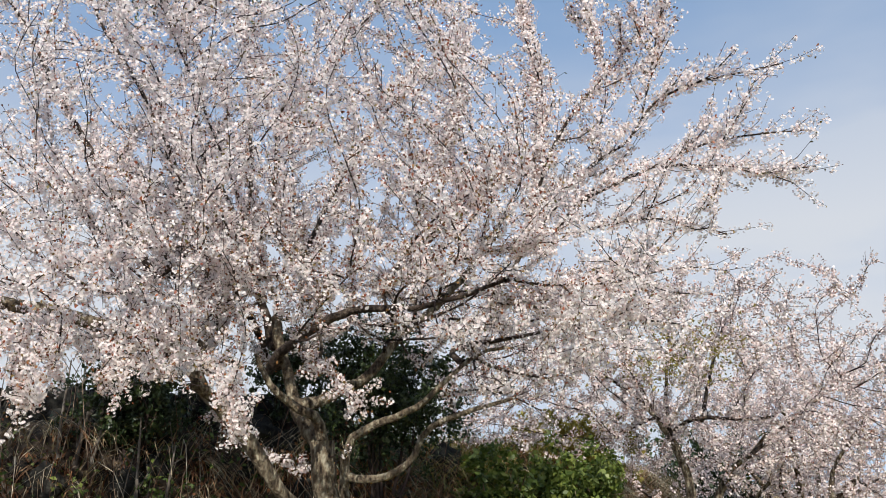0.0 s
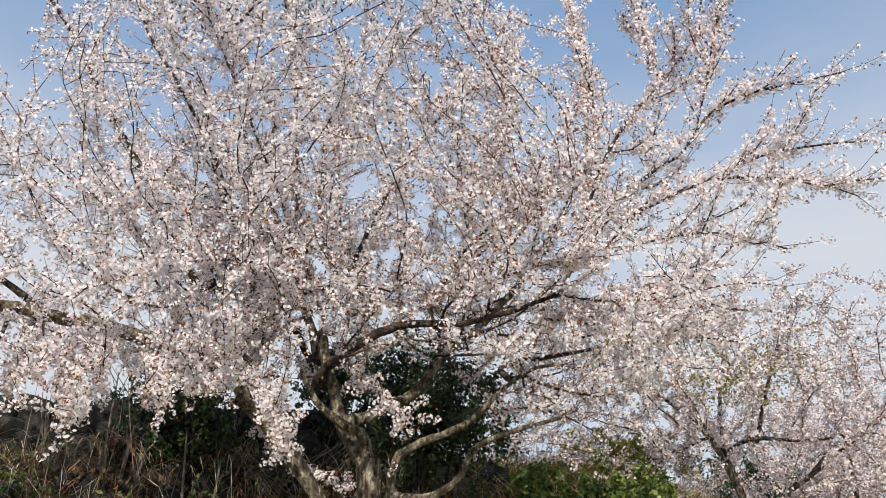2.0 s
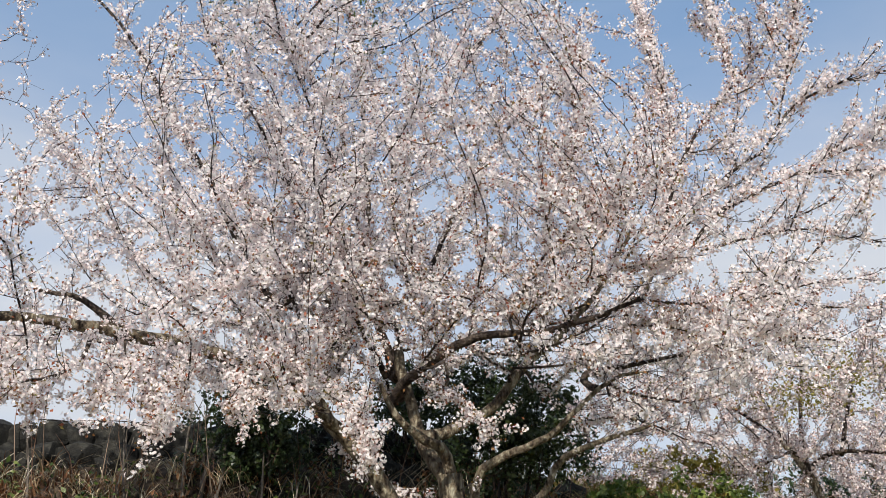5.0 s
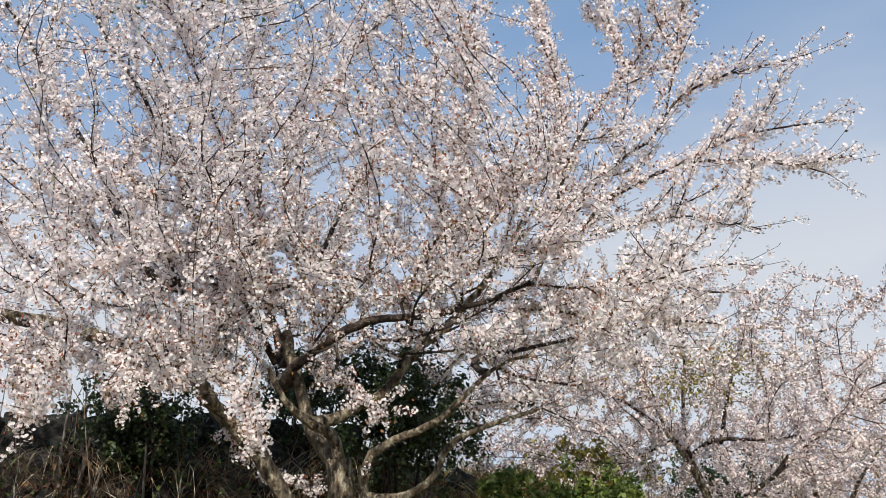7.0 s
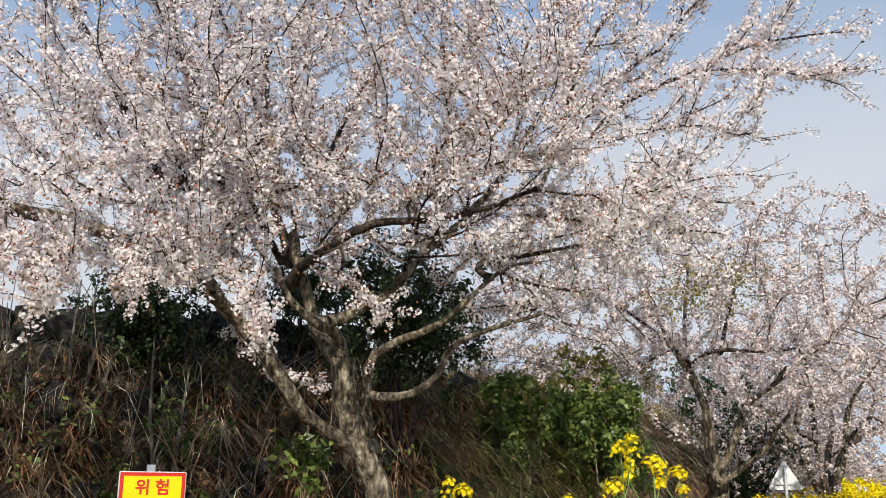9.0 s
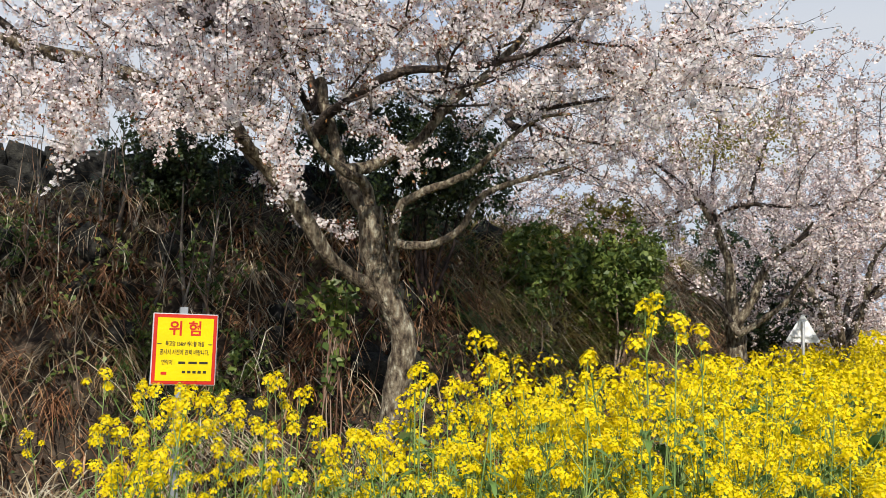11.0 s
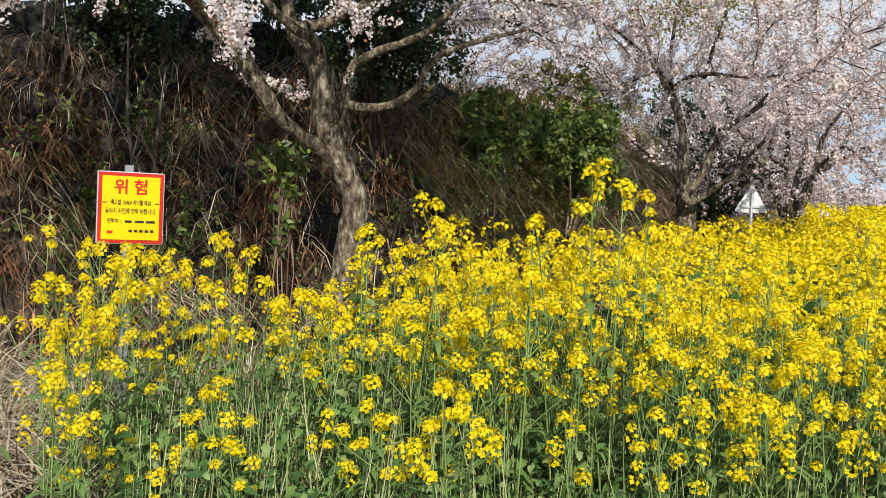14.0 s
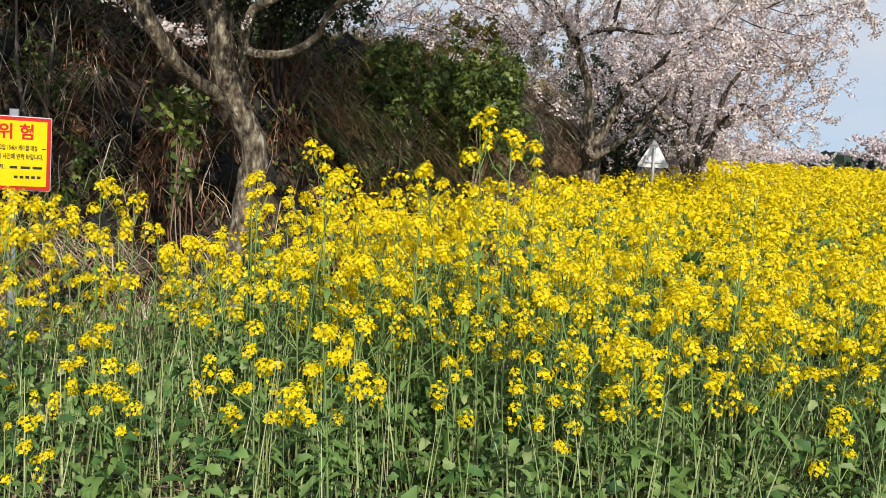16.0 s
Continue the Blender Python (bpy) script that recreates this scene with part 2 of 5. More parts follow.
CROSS_F = np.array([(0, 1, 2, 3), (4, 5, 6, 7)])


def blades(pos, lean, length, width, droop, segs=3):
    """Grass blades: tapering strips that rise along lean and bow over with droop."""
    n = len(pos)
    lean = unit(lean)
    flat = unit(np.stack([lean[:, 0], lean[:, 1], np.zeros(n)], -1) + rng.normal(0, 0.3, (n, 3)) * [1, 1, 0])
    side = np.stack([-flat[:, 1], flat[:, 0], np.zeros(n)], -1)
    rows = []
    for k in range(segs + 1):
        s = k / segs
        mid = pos + lean * (length * s)[:, None] + flat * (length * droop * s * s * 0.5)[:, None] - np.array([0, 0, 1.0]) * (length * droop * s ** 2.4 * 0.75)[:, None]
        w = (width * (1 - s) ** 0.7 + 0.0006)[:, None]
        rows += [mid - side * w, mid + side * w]
    v = np.stack(rows, 1)
    f = np.array([(2 * k, 2 * k + 1, 2 * k + 3, 2 * k + 2) for k in range(segs)])
    return v.reshape(-1, 3), (f[None] + (np.arange(n) * 2 * (segs + 1))[:, None, None]).reshape(-1, 4)


# ---- ground: one sheet with a steep bank behind the tree ----
FOOT = np.array([(-400, -160), (-60, -18), (-14, 4.2), (-7.0, 6.1), (-3.5, 6.9), (0.0, 7.35), (1.8, 8.0), (3.6, 9.9), (6.4, 12.9), (10.2, 18.2), (21.0, 36.0), (240, 410)], float)


def bank_distance(x, y):
    """Metres behind the foot of the bank (negative in front), and the nearest length along the foot."""
    best, sign, along, run = np.full(x.shape, 1e9), np.ones(x.shape), np.zeros(x.shape), 0.0
    for a, b in zip(FOOT[:-1], FOOT[1:]):
        d = b - a
        ln = math.hypot(*d)
        t = np.clip(((x - a[0]) * d[0] + (y - a[1]) * d[1]) / ln ** 2, 0, 1)
        px, py = a[0] + t * d[0], a[1] + t * d[1]
        dist = np.hypot(x - px, y - py)
        s = np.sign(d[0] * (y - a[1]) - d[1] * (x - a[0]))
        near = dist < best
        best, sign, along = np.where(near, dist, best), np.where(near, s, sign), np.where(near, run + t * ln, along)
        run += ln
    return best * sign, along


def waves(x, y, seed):
    """Cheap smooth unevenness."""
    r = np.random.default_rng(seed)
    out = np.zeros(np.shape(x))
    for k in range(10):
        f = 0.5 * 1.45 ** k
        a = r.uniform(0, 6.28)
        out += np.sin((x * math.cos(a) + y * math.sin(a)) * f + r.uniform(0, 6.28)) / (1.25 ** k)
    return out / 3


def ground_z(x, y):
    x, y = np.asarray(x, float), np.asarray(y, float)
    d, _ = bank_distance(x, y)
    d = d + 0.22 * waves(x * 1.6, y * 1.6, 3)
    high = np.interp(x, [-60, -3, 1, 4, 9, 20, 45, 90], [2.4, 2.36, 2.5, 2.35, 2.25, 1.5, 0.3, 0.0])
    t = np.clip(d / (0.55 * high + 0.45), 0, 1)
    rise = high * (t ** 0.8 * (1 - t) + t * (1 - (1 - t) ** 2))
    rough = (0.10 * waves(x * 4, y * 4, 5) + 0.30 * (0.35 - np.abs(waves(x * 1.9 + 3, y * 2.6, 6)))) * np.clip(d * 2, 0, 1) * np.clip(3.5 - d, 0, 1)
    return rise + rough + 0.02 * waves(x, y, 9) * np.clip(d + 4, 0, 1)


def stretch(lo, hi, step, far):
    mid = list(np.arange(lo, hi + step / 2, step))
    g, p = step, mid[-1]
    while p < far:
        g *= 1.3
        p += g
        mid.append(p)
    g, p = step, mid[0]
    while p > -far:
        g *= 1.3
        p -= g
        mid.insert(0, p)
    return np.array(mid)


gx, gy = stretch(-7, 9, 0.11, 2500), stretch(1, 15, 0.11, 2500)
GX, GY = np.meshgrid(gx, gy, indexing="ij")
GV = np.stack([GX, GY, ground_z(GX, GY)], -1).reshape(-1, 3)
gi, gj = np.meshgrid(np.arange(len(gx) - 1), np.arange(len(gy) - 1), indexing="ij")
GF = np.stack([gi * len(gy) + gj, (gi + 1) * len(gy) + gj, (gi + 1) * len(gy) + gj + 1, gi * len(gy) + gj + 1], -1).reshape(-1, 4)
ground = tagged(new("ground", mesh_from("ground", GV, [GF], SOIL, True)), "brown earth ground rising into a steep bank", "ground", kind="structure")


# ---- cherry trees ----
class Tree:
    """Limbs laid by hand, then a crown grown from them towards points spread through its volume."""

    def __init__(self, seed):
        self.r = np.random.default_rng(seed)
        self.p, self.up, self.rad, self.limbs = [], [], [], []

    def limb(self, name, r0, r1, *pts):
        pts = np.array(pts, float)
        r0 = max(r1, r0 * 0.66) if name.startswith("fing") else r0
        fine = [pts[0]]
        for k in range(len(pts) - 1):
            p0, p1, p2, p3 = pts[max(k - 1, 0)], pts[k], pts[k + 1], pts[min(k + 2, len(pts) - 1)]
            n = max(1, int(np.linalg.norm(p2 - p1) / 0.07))
            for q in range(1, n + 1):
                t = q / n
                fine.append(0.5 * ((2 * p1) + (p2 - p0) * t + (2 * p0 - 5 * p1 + 4 * p2 - p3) * t * t + (3 * p1 - p0 - 3 * p2 + p3) * t ** 3))
        parent = -1
        if self.p:
            have = np.array(self.p)
            d = np.linalg.norm(have - fine[0], axis=1)
            parent = int(d.argmin())
            gap = d[parent]
            if gap > 0.1:
                n = int(gap / 0.08) + 1
                a, b = have[parent], fine[0]
                out = unit(fine[min(3, len(fine) - 1)] - fine[0])
                mid = (a + b) / 2 - out * gap * 0.25
                fine = [(1 - t) ** 2 * a + 2 * t * (1 - t) * mid + t * t * b for t in np.linspace(0, 1, n + 1)[:-1]] + fine
        fine = np.array(fine)
        rad = np.interp(np.linspace(0, 1, len(fine)), [0, 1], [r0, r1])
        fine[1:-1] += self.r.normal(0, 0.12, (len(fine) - 2, 3)) * np.minimum(rad[1:-1, None], 0.03)
        self.limbs.append((name, fine, rad))
        for q, s in zip(fine, rad):
            self.p.append(q), self.up.append(parent), self.rad.append(s)
            parent = len(self.p) - 1

    def grow(self, targets, step=0.11, reach=0.8, kill=0.19, rounds=45, keep=0.55, lift=0.02, level=(1, 1, 1)):
        first = len(self.p)
        self.first = first
        nodes = np.array(self.p)
        heading = np.zeros_like(nodes)
        for k in range(len(nodes)):
            if self.up[k] >= 0:
                heading[k] = nodes[k] - nodes[self.up[k]]
        heading = unit(heading)
        ok = np.array(self.rad) < 0.06
        idx = np.flatnonzero(ok)
        t = np.array(targets)
        best, near = np.full(len(t), 1e9), np.zeros(len(t), int)
        for c in range(0, len(idx), 400):
            d = np.linalg.norm(t[:, None] - nodes[idx[c:c + 400]][None], axis=2)
            m = d.argmin(1)
            v = d[np.arange(len(t)), m]
            near, best = np.where(v < best, idx[c:c + 400][m], near), np.minimum(best, v)
        nodes, heading, up = list(nodes), list(heading), list(self.up)
        alive = np.ones(len(t), bool)
        kids = {}
        for _ in range(rounds):
            use = np.flatnonzero(alive & (best < reach))
            if not len(use):
                break
            pull = {}
            for a in use:
                pull.setdefault(near[a], []).append(a)
            fresh = []
            for nd, ats in pull.items():
                if kids.get(nd, 0) > 3:
                    alive[ats] = False
                    continue
                d = unit(t[ats] - nodes[nd]).sum(0)
                d = unit(unit(d) * level + keep * heading[nd] + np.array([0, 0, lift]) + self.r.normal(0, 0.26, 3))
                kids[nd] = kids.get(nd, 0) + 1
                nodes.append(nodes[nd] + d * step), heading.append(d), up.append(nd)
                fresh.append(len(nodes) - 1)
            if not fresh:
                break
            pos = np.array([nodes[q] for q in fresh])
            live = np.flatnonzero(alive)
            d = np.linalg.norm(t[live][:, None] - pos[None], axis=2)
            m = d.argmin(1)
            v = d[np.arange(len(live)), m]
            better = v < best[live]
            near[live[better]], best[live[better]] = np.array(fresh)[m[better]], v[better]
            alive &= best > kill
        self.p, self.up = nodes, up
        n = len(nodes)
        area = np.zeros(n)
        for k in range(n - 1, first - 1, -1):
            area[k] = max(area[k], 0.0028 ** 2.2)
            if up[k] >= first:
                area[up[k]] += area[k]
        self.rad = np.concatenate([np.array(self.rad), np.minimum(area[first:] ** (1 / 2.2), 0.022)])

    def chains(self):
        """The grown nodes as unbranched runs, each from the node that it leaves."""
        n, first = len(self.p), self.first
        kids = [[] for _ in range(n)]
        for k in range(first, n):
            kids[self.up[k]].append(k)
        runs = []
        for k in range(first, n):
            u = self.up[k]
            if u < first or (len(kids[u]) > 1 and max(kids[u], key=lambda q: self.rad[q]) != k):
                run = [u, k]
                while kids[run[-1]]:
                    run.append(max(kids[run[-1]], key=lambda q: self.rad[q]))
                runs.append(run)
        return runs


def sample_runs(pts, spacing, r):
    """Points spread evenly along a run, with the run's direction."""
    seg = np.diff(pts, axis=0)
    ln = np.linalg.norm(seg, axis=1)
    total = ln.sum()
    s = np.arange(r.uniform(0, spacing), total, spacing)
    if not len(s):
        return np.zeros((0, 3)), np.zeros((0, 3))
    k = np.clip(np.searchsorted(np.cumsum(ln), s), 0, len(seg) - 1)
    back = np.concatenate([[0], np.cumsum(ln)])[k]
    return pts[k] + seg[k] * ((s - back) / np.maximum(ln[k], 1e-9))[:, None], unit(seg[k])


def dress(tree, root, spacing, per, flower, size, bare=0.10, leaf_share=0.14, twig_seg=4, twigs=True, spread=0.032, thick=0.016, petal=None, near_flower=None, near_y=0.0, open_limbs=()):
    """Builds the limbs, twigs, blossom and young leaves of a tree under its root."""
    r = tree.r
    base = np.array(root.location)
    for k, (name, pts, rad) in enumerate(tree.limbs):
        tb = Tubes()
        wob = 1 + 0.10 * np.sin(np.linspace(0, 9, len(pts)) + k) if rad[0] > 0.05 else np.ones(len(pts))
        tb.add(pts - base, rad * wob, 16 if rad[0] > 0.05 else 5 if rad[0] < 0.02 else 7, 0.06 if rad[0] > 0.05 else 0.03)
        child("trunk" if k == 0 else "limb", tb.mesh("limb", BARK if k == 0 or rad[0] > 0.042 and name != "bendlimb" or name == "loop" else LIMB_BARK), root, "furrowed grey-brown bark" if k == 0 else "")
    P, R = np.array(tree.p), np.array(tree.rad)
    tb, where, head, tips = Tubes(), [], [], []
    for run in tree.chains():
        pts = P[run].copy()
        rr = R[run].copy()
        rr[0] = rr[1]
        if len(pts) > 3:
            pts[1:-1] = 0.25 * pts[:-2] + 0.5 * pts[1:-1] + 0.25 * pts[2:]
        tb.add(pts - base, rr, twig_seg)
        p, d = sample_runs(pts[rr <= thick] if (rr <= thick).sum() > 1 else pts[-2:], spacing, r)
        where.append(p), head.append(d), tips.append(pts[-1])
        if twigs:
            q, d = sample_runs(pts, 0.17, r)
            for a, b in zip(q, d):
                out = unit(b * 0.8 + r.normal(0, 0.6, 3) + np.array([0, 0, 0.12]))
                ln = r.uniform(0.08, 0.24)
                line = np.array([a, a + out * ln + np.array([0, 0, 0.02])])
                tb.add(line - base, np.array([0.0024, 0.0013]), 3)
                p2, d2 = sample_runs(line, spacing, r)
                where.append(p2), head.append(d2), tips.append(line[-1])
    for name, pts, rad in tree.limbs[1:]:
        finger = name.startswith("fing")
        sel = pts[rad < (0.0165 if name == "fan" or finger else 0.021)]
        if rad[-1] < 0.013 and len(sel) > 1:
            p, d = sample_runs(sel, spacing * (0.4 if finger else 0.7), r)
            where.append(p + r.normal(0, 0.022 if finger else 0.004, p.shape)), head.append(d), tips.append(pts[-1])
            if twigs:
                q, d = sample_runs(sel, 0.075, r)
                for a, b in zip(q, d):
                    out = unit(b * 1.1 + r.normal(0, 0.55, 3) + np.array([0, 0, 0.2]))
                    ln = r.uniform(0.08, 0.34)
                    line = np.array([a, a + out * ln * 0.5 + r.normal(0, 0.012, 3), a + out * ln + np.array([0, 0, 0.03])])
                    tb.add(line - base, np.array([0.0028, 0.0022, 0.0013]), 3)
                    p2, d2 = sample_runs(line, spacing, r)
                    where.append(p2), head.append(d2), tips.append(line[-1])
        if name.startswith("low"):
            for q in (pts[-1], pts[-2], pts[len(pts) * 3 // 4], pts[len(pts) // 2]):
                m = 4 if name == "low5" else 6
                where.append(q + r.normal(0, 0.032, (m, 3)) - (0, 0, 0.02)), head.append(np.tile([0, 0, 1.0], (m, 1)))
    child("twig_mass", tb.mesh("twig_mass", TWIG), root, "thin dark branching twigs", "stuff")
    where, head, tips = np.concatenate(where), np.concatenate(head), np.array(tips)
    patch = waves(where[:, 0] * 2.2 + where[:, 2] * 1.3, where[:, 1] * 2.2 - where[:, 2], 21)
    clump = waves(where[:, 0] * 7 + where[:, 2] * 3.1, where[:, 1] * 6.1 - where[:, 2] * 6.3, 22)
    keep = r.random(len(where)) > np.clip(bare + 0.25 * np.clip(patch, 0, 1) + 0.45 * clump, 0, 0.88)
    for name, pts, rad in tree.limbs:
        if name in open_limbs:                     # blossom thinned towards the camera, so these thick limbs show in its view
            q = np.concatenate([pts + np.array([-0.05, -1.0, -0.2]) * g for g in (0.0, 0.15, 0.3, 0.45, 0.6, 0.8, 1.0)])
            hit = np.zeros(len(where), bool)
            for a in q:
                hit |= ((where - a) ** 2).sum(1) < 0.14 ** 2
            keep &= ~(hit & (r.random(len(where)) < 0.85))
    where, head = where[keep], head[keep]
    n = len(where)
    cl = np.repeat(np.arange(n), r.integers(max(1, per - 1), per + 2, n))
    out = unit(r.normal(0, 1, (len(cl), 3)) - head[cl] * 0.2 + np.array([0, 0, -0.12]))
    pos = where[cl] + r.normal(0, spread * 0.35, (n, 3))[cl] + out * (spread * r.uniform(0.55, 1.25, len(cl)))[:, None]
    turns = frames_facing(out + r.normal(0, 0.35, out.shape), r.uniform(0, 6.28, len(cl)))
    sizes = size * r.uniform(0.8, 1.15, len(cl))
    close = (pos[:, 1] < near_y) if near_flower else np.zeros(len(cl), bool)
    v, f = scatter(flower[0], flower[1], (pos - base)[~close], turns[~close], sizes[~close])
    faces = [f]
    if near_flower:
        v2, f2 = scatter(near_flower[0], near_flower[1], (pos - base)[close], turns[close], sizes[close])
        faces.append(f2 + len(v))
        v = np.concatenate([v, v2])
    child("blossom", mesh_from("blossom", v, faces, petal or PETAL), root, "dense white and pale pink five-petalled blossom", "stuff")
    m = int(n * leaf_share * 4)
    ruddy = 0.25 + np.clip(waves(where[:, 0] * 1.7 - where[:, 2], where[:, 1] * 1.5 + where[:, 2] * 1.9, 33), 0, 1) * 2
    pick = r.choice(n, m, p=ruddy / ruddy.sum())
    src = np.concatenate([where[pick] + r.normal(0, 0.02, (m, 3)), tips])
    turns = frames_facing(r.normal(0, 1, src.shape), r.uniform(0, 6.28, len(src)))
    v, f = scatter(LEAF_V, LEAF_F, src - base, turns, r.uniform(0.013, 0.029, len(src)))
    child("young_leaves", mesh_from("young_leaves", v, [f], CALYX), root, "small bronze and green new leaves", "stuff")
    return len(pos)


def in_outline(x, z, poly):
    inside = np.zeros(x.shape, bool)
    k = len(poly)
    for a in range(k):
        (x1, z1), (x2, z2) = poly[a], poly[(a + 1) % k]
        cross = ((z1 > z) != (z2 > z)) & (x < (x2 - x1) * (z - z1) / (z2 - z1 + 1e-12) + x1)
        inside ^= cross
    return inside


main = Tree(11)
limb = main.limb
limb("trunk", .118, .078, (0.84, 6.81, 0.04), (0.86, 6.81, 0.32), (0.89, 6.81, 0.68), (0.91, 6.81, 0.92), (0.94, 6.80, 1.20), (0.88, 6.81, 1.39), (0.78, 6.82, 1.59), (0.71, 6.80, 1.79), (0.69, 6.78, 1.98), (0.68, 6.78, 2.14))
limb("leadB", .044, .009, (0.84, 6.81, 1.53), (0.85, 6.76, 1.71), (0.83, 6.71, 1.86), (0.84, 6.66, 2.05), (0.88, 6.61, 2.16), (0.97, 6.54, 2.21), (1.09, 6.47, 2.26), (1.22, 6.40, 2.31), (1.35, 6.32, 2.39), (1.47, 6.25, 2.51), (1.61, 6.21, 2.64), (1.77, 6.17, 2.73), (1.94, 6.17, 2.75))
limb("loop", .034, .012, (0.85, 6.71, 1.89), (0.93, 6.65, 1.87), (1.04, 6.58, 1.87), (1.18, 6.51, 1.91), (1.30, 6.49, 2.02), (1.35, 6.48, 2.15), (1.41, 6.41, 2.22), (1.57, 6.33, 2.29), (1.77, 6.22, 2.35), (1.93, 6.12, 2.39))
limb("leftL", .056, .045, (0.77, 6.82, 1.53), (0.64, 6.79, 1.62), (0.48, 6.75, 1.71), (0.33, 6.66, 1.86), (0.22, 6.61, 2.03), (0.14, 6.56, 2.15), (0.04, 6.51, 2.25), (-0.10, 6.41, 2.40), (-0.22, 6.31, 2.48))
limb("leftL2", .055, .03, (-0.14, 6.59, 2.44), (-0.30, 6.53, 2.65), (-0.50, 6.47, 2.79), (-0.68, 6.40, 2.81), (-0.88, 6.32, 2.86), (-1.11, 6.23, 2.92), (-1.29, 6.14, 2.92), (-1.45, 6.05, 2.94), (-1.60, 5.96, 2.95), (-1.76, 5.86, 2.95), (-1.89, 5.76, 2.95), (-2.15, 5.61, 2.94), (-2.40, 5.50, 2.94))
limb("leftL3", .03, .012, (-1.45, 6.05, 2.94), (-1.60, 5.91, 3.06), (-1.72, 5.82, 3.11), (-1.89, 5.71, 3.11))
limb("leadA2", .055, .036, (0.69, 6.83, 2.03), (0.63, 6.89, 2.16), (0.52, 7.00, 2.34), (0.49, 7.05, 2.43), (0.44, 7.10, 2.62), (0.37, 7.15, 2.87), (0.32, 7.21, 3.13))
limb("leadA2b", .04, .015, (0.30, 7.44, 2.95), (0.26, 7.44, 3.17), (0.17, 7.44, 3.40), (0.05, 7.44, 3.82), (-0.13, 7.44, 4.20), (-0.32, 7.43, 4.59), (-0.42, 7.43, 5.10))
limb("stubA1", .046, .014, (0.68, 6.78, 2.13), (0.65, 6.73, 2.25), (0.60, 6.69, 2.32), (0.50, 6.65, 2.36), (0.41, 6.60, 2.41), (0.28, 6.51, 2.51), (0.18, 6.46, 2.71))
limb("diag", .052, .009, (0.67, 7.06, 2.46), (0.85, 7.15, 2.57), (1.03, 7.23, 2.66), (1.14, 7.26, 2.79), (1.26, 7.29, 2.95), (1.38, 7.32, 3.08), (1.59, 7.33, 3.26), (1.88, 7.31, 3.57), (2.15, 7.29, 3.98), (2.37, 7.27, 4.42))
limb("bendlimb", .045, .012, (0.29, 7.19, 2.71), (0.36, 7.04, 2.82), (0.46, 6.88, 2.88), (0.62, 6.72, 2.98), (0.77, 6.55, 3.03), (0.91, 6.43, 3.05), (1.07, 6.26, 3.02), (1.23, 6.13, 3.00), (1.39, 5.99, 3.02), (1.54, 5.85, 3.04), (1.65, 5.72, 3.07), (1.76, 5.63, 3.10))
limb("bendup", .018, .008, (1.39, 5.99, 3.02), (1.39, 5.94, 3.10), (1.48, 5.86, 3.13))
limb("midA", .03, .01, (0.25, 7.34, 2.93), (0.13, 7.14, 3.10), (0.01, 6.94, 3.30), (0.13, 6.84, 3.33), (0.30, 6.74, 3.35), (0.42, 6.63, 3.40))
limb("midB", .028, .012, (-0.19, 6.84, 2.82), (-0.34, 6.73, 2.95), (-0.39, 6.68, 3.08), (-0.39, 6.63, 3.22), (-0.49, 6.62, 3.44), (-0.58, 6.61, 3.65))
limb("br1", .018, .008, (0.42, 6.63, 3.40), (0.34, 6.44, 3.49), (0.29, 6.34, 3.62), (0.25, 6.24, 3.79), (0.24, 6.19, 3.89))
limb("br3", .03, .008, (-0.19, 6.84, 3.35), (-0.30, 6.83, 3.64), (-0.39, 6.83, 3.89), (-0.47, 6.82, 4.12), (-0.53, 6.82, 4.31), (-0.65, 6.81, 4.53), (-0.77, 6.79, 4.78), (-0.95, 6.77, 5.06), (-1.11, 6.74, 5.31), (-1.23, 6.72, 5.60))
limb("br4", .032, .009, (-0.58, 6.71, 3.31), (-0.74, 6.69, 3.60), (-0.88, 6.68, 3.83), (-0.97, 6.66, 4.00), (-1.04, 6.65, 4.16), (-1.12, 6.64, 4.29), (-1.29, 6.60, 4.55), (-1.42, 6.57, 4.80), (-1.60, 6.53, 5.13), (-1.81, 6.47, 5.42), (-2.06, 6.39, 5.66))
limb("br4b", .015, .006, (-0.97, 6.66, 4.00), (-0.84, 6.68, 4.24), (-0.77, 6.69, 4.43))
limb("br5", .02, .006, (-0.30, 7.13, 4.45), (-0.13, 7.14, 4.80), (-0.31, 7.13, 5.20), (-0.59, 7.11, 5.61), (-0.88, 7.08, 6.10), (-1.08, 7.05, 6.50))
limb("br6", .018, .006, (0.30, 7.04, 3.89), (0.27, 7.04, 4.46), (0.32, 7.04, 4.85), (0.64, 7.02, 5.14), (0.88, 6.99, 5.55), (1.17, 6.95, 5.91), (1.38, 6.91, 6.33))
limb("br7", .022, .007, (0.53, 6.83, 3.59), (0.71, 6.81, 4.03), (0.94, 6.78, 4.48), (1.17, 6.75, 4.80), (1.44, 6.69, 5.06), (1.63, 6.65, 5.29))
limb("br8", .022, .007, (0.05, 7.14, 3.80), (0.09, 7.14, 4.26), (0.05, 7.14, 4.70), (0.01, 7.14, 5.26), (-0.09, 7.14, 5.80), (-0.14, 7.14, 6.47))
limb("fing1", .03, .006, (2.00, 6.06, 3.42), (2.07, 5.98, 3.68), (2.14, 5.90, 3.99), (2.27, 5.85, 4.28), (2.42, 5.78, 4.50), (2.58, 5.71, 4.69), (2.72, 5.64, 4.87), (2.92, 5.53, 5.10), (3.07, 5.45, 5.34))
limb("fing1b", .014, .006, (2.58, 5.71, 4.72), (2.53, 5.73, 4.96), (2.47, 5.76, 5.26), (2.44, 5.77, 5.51))
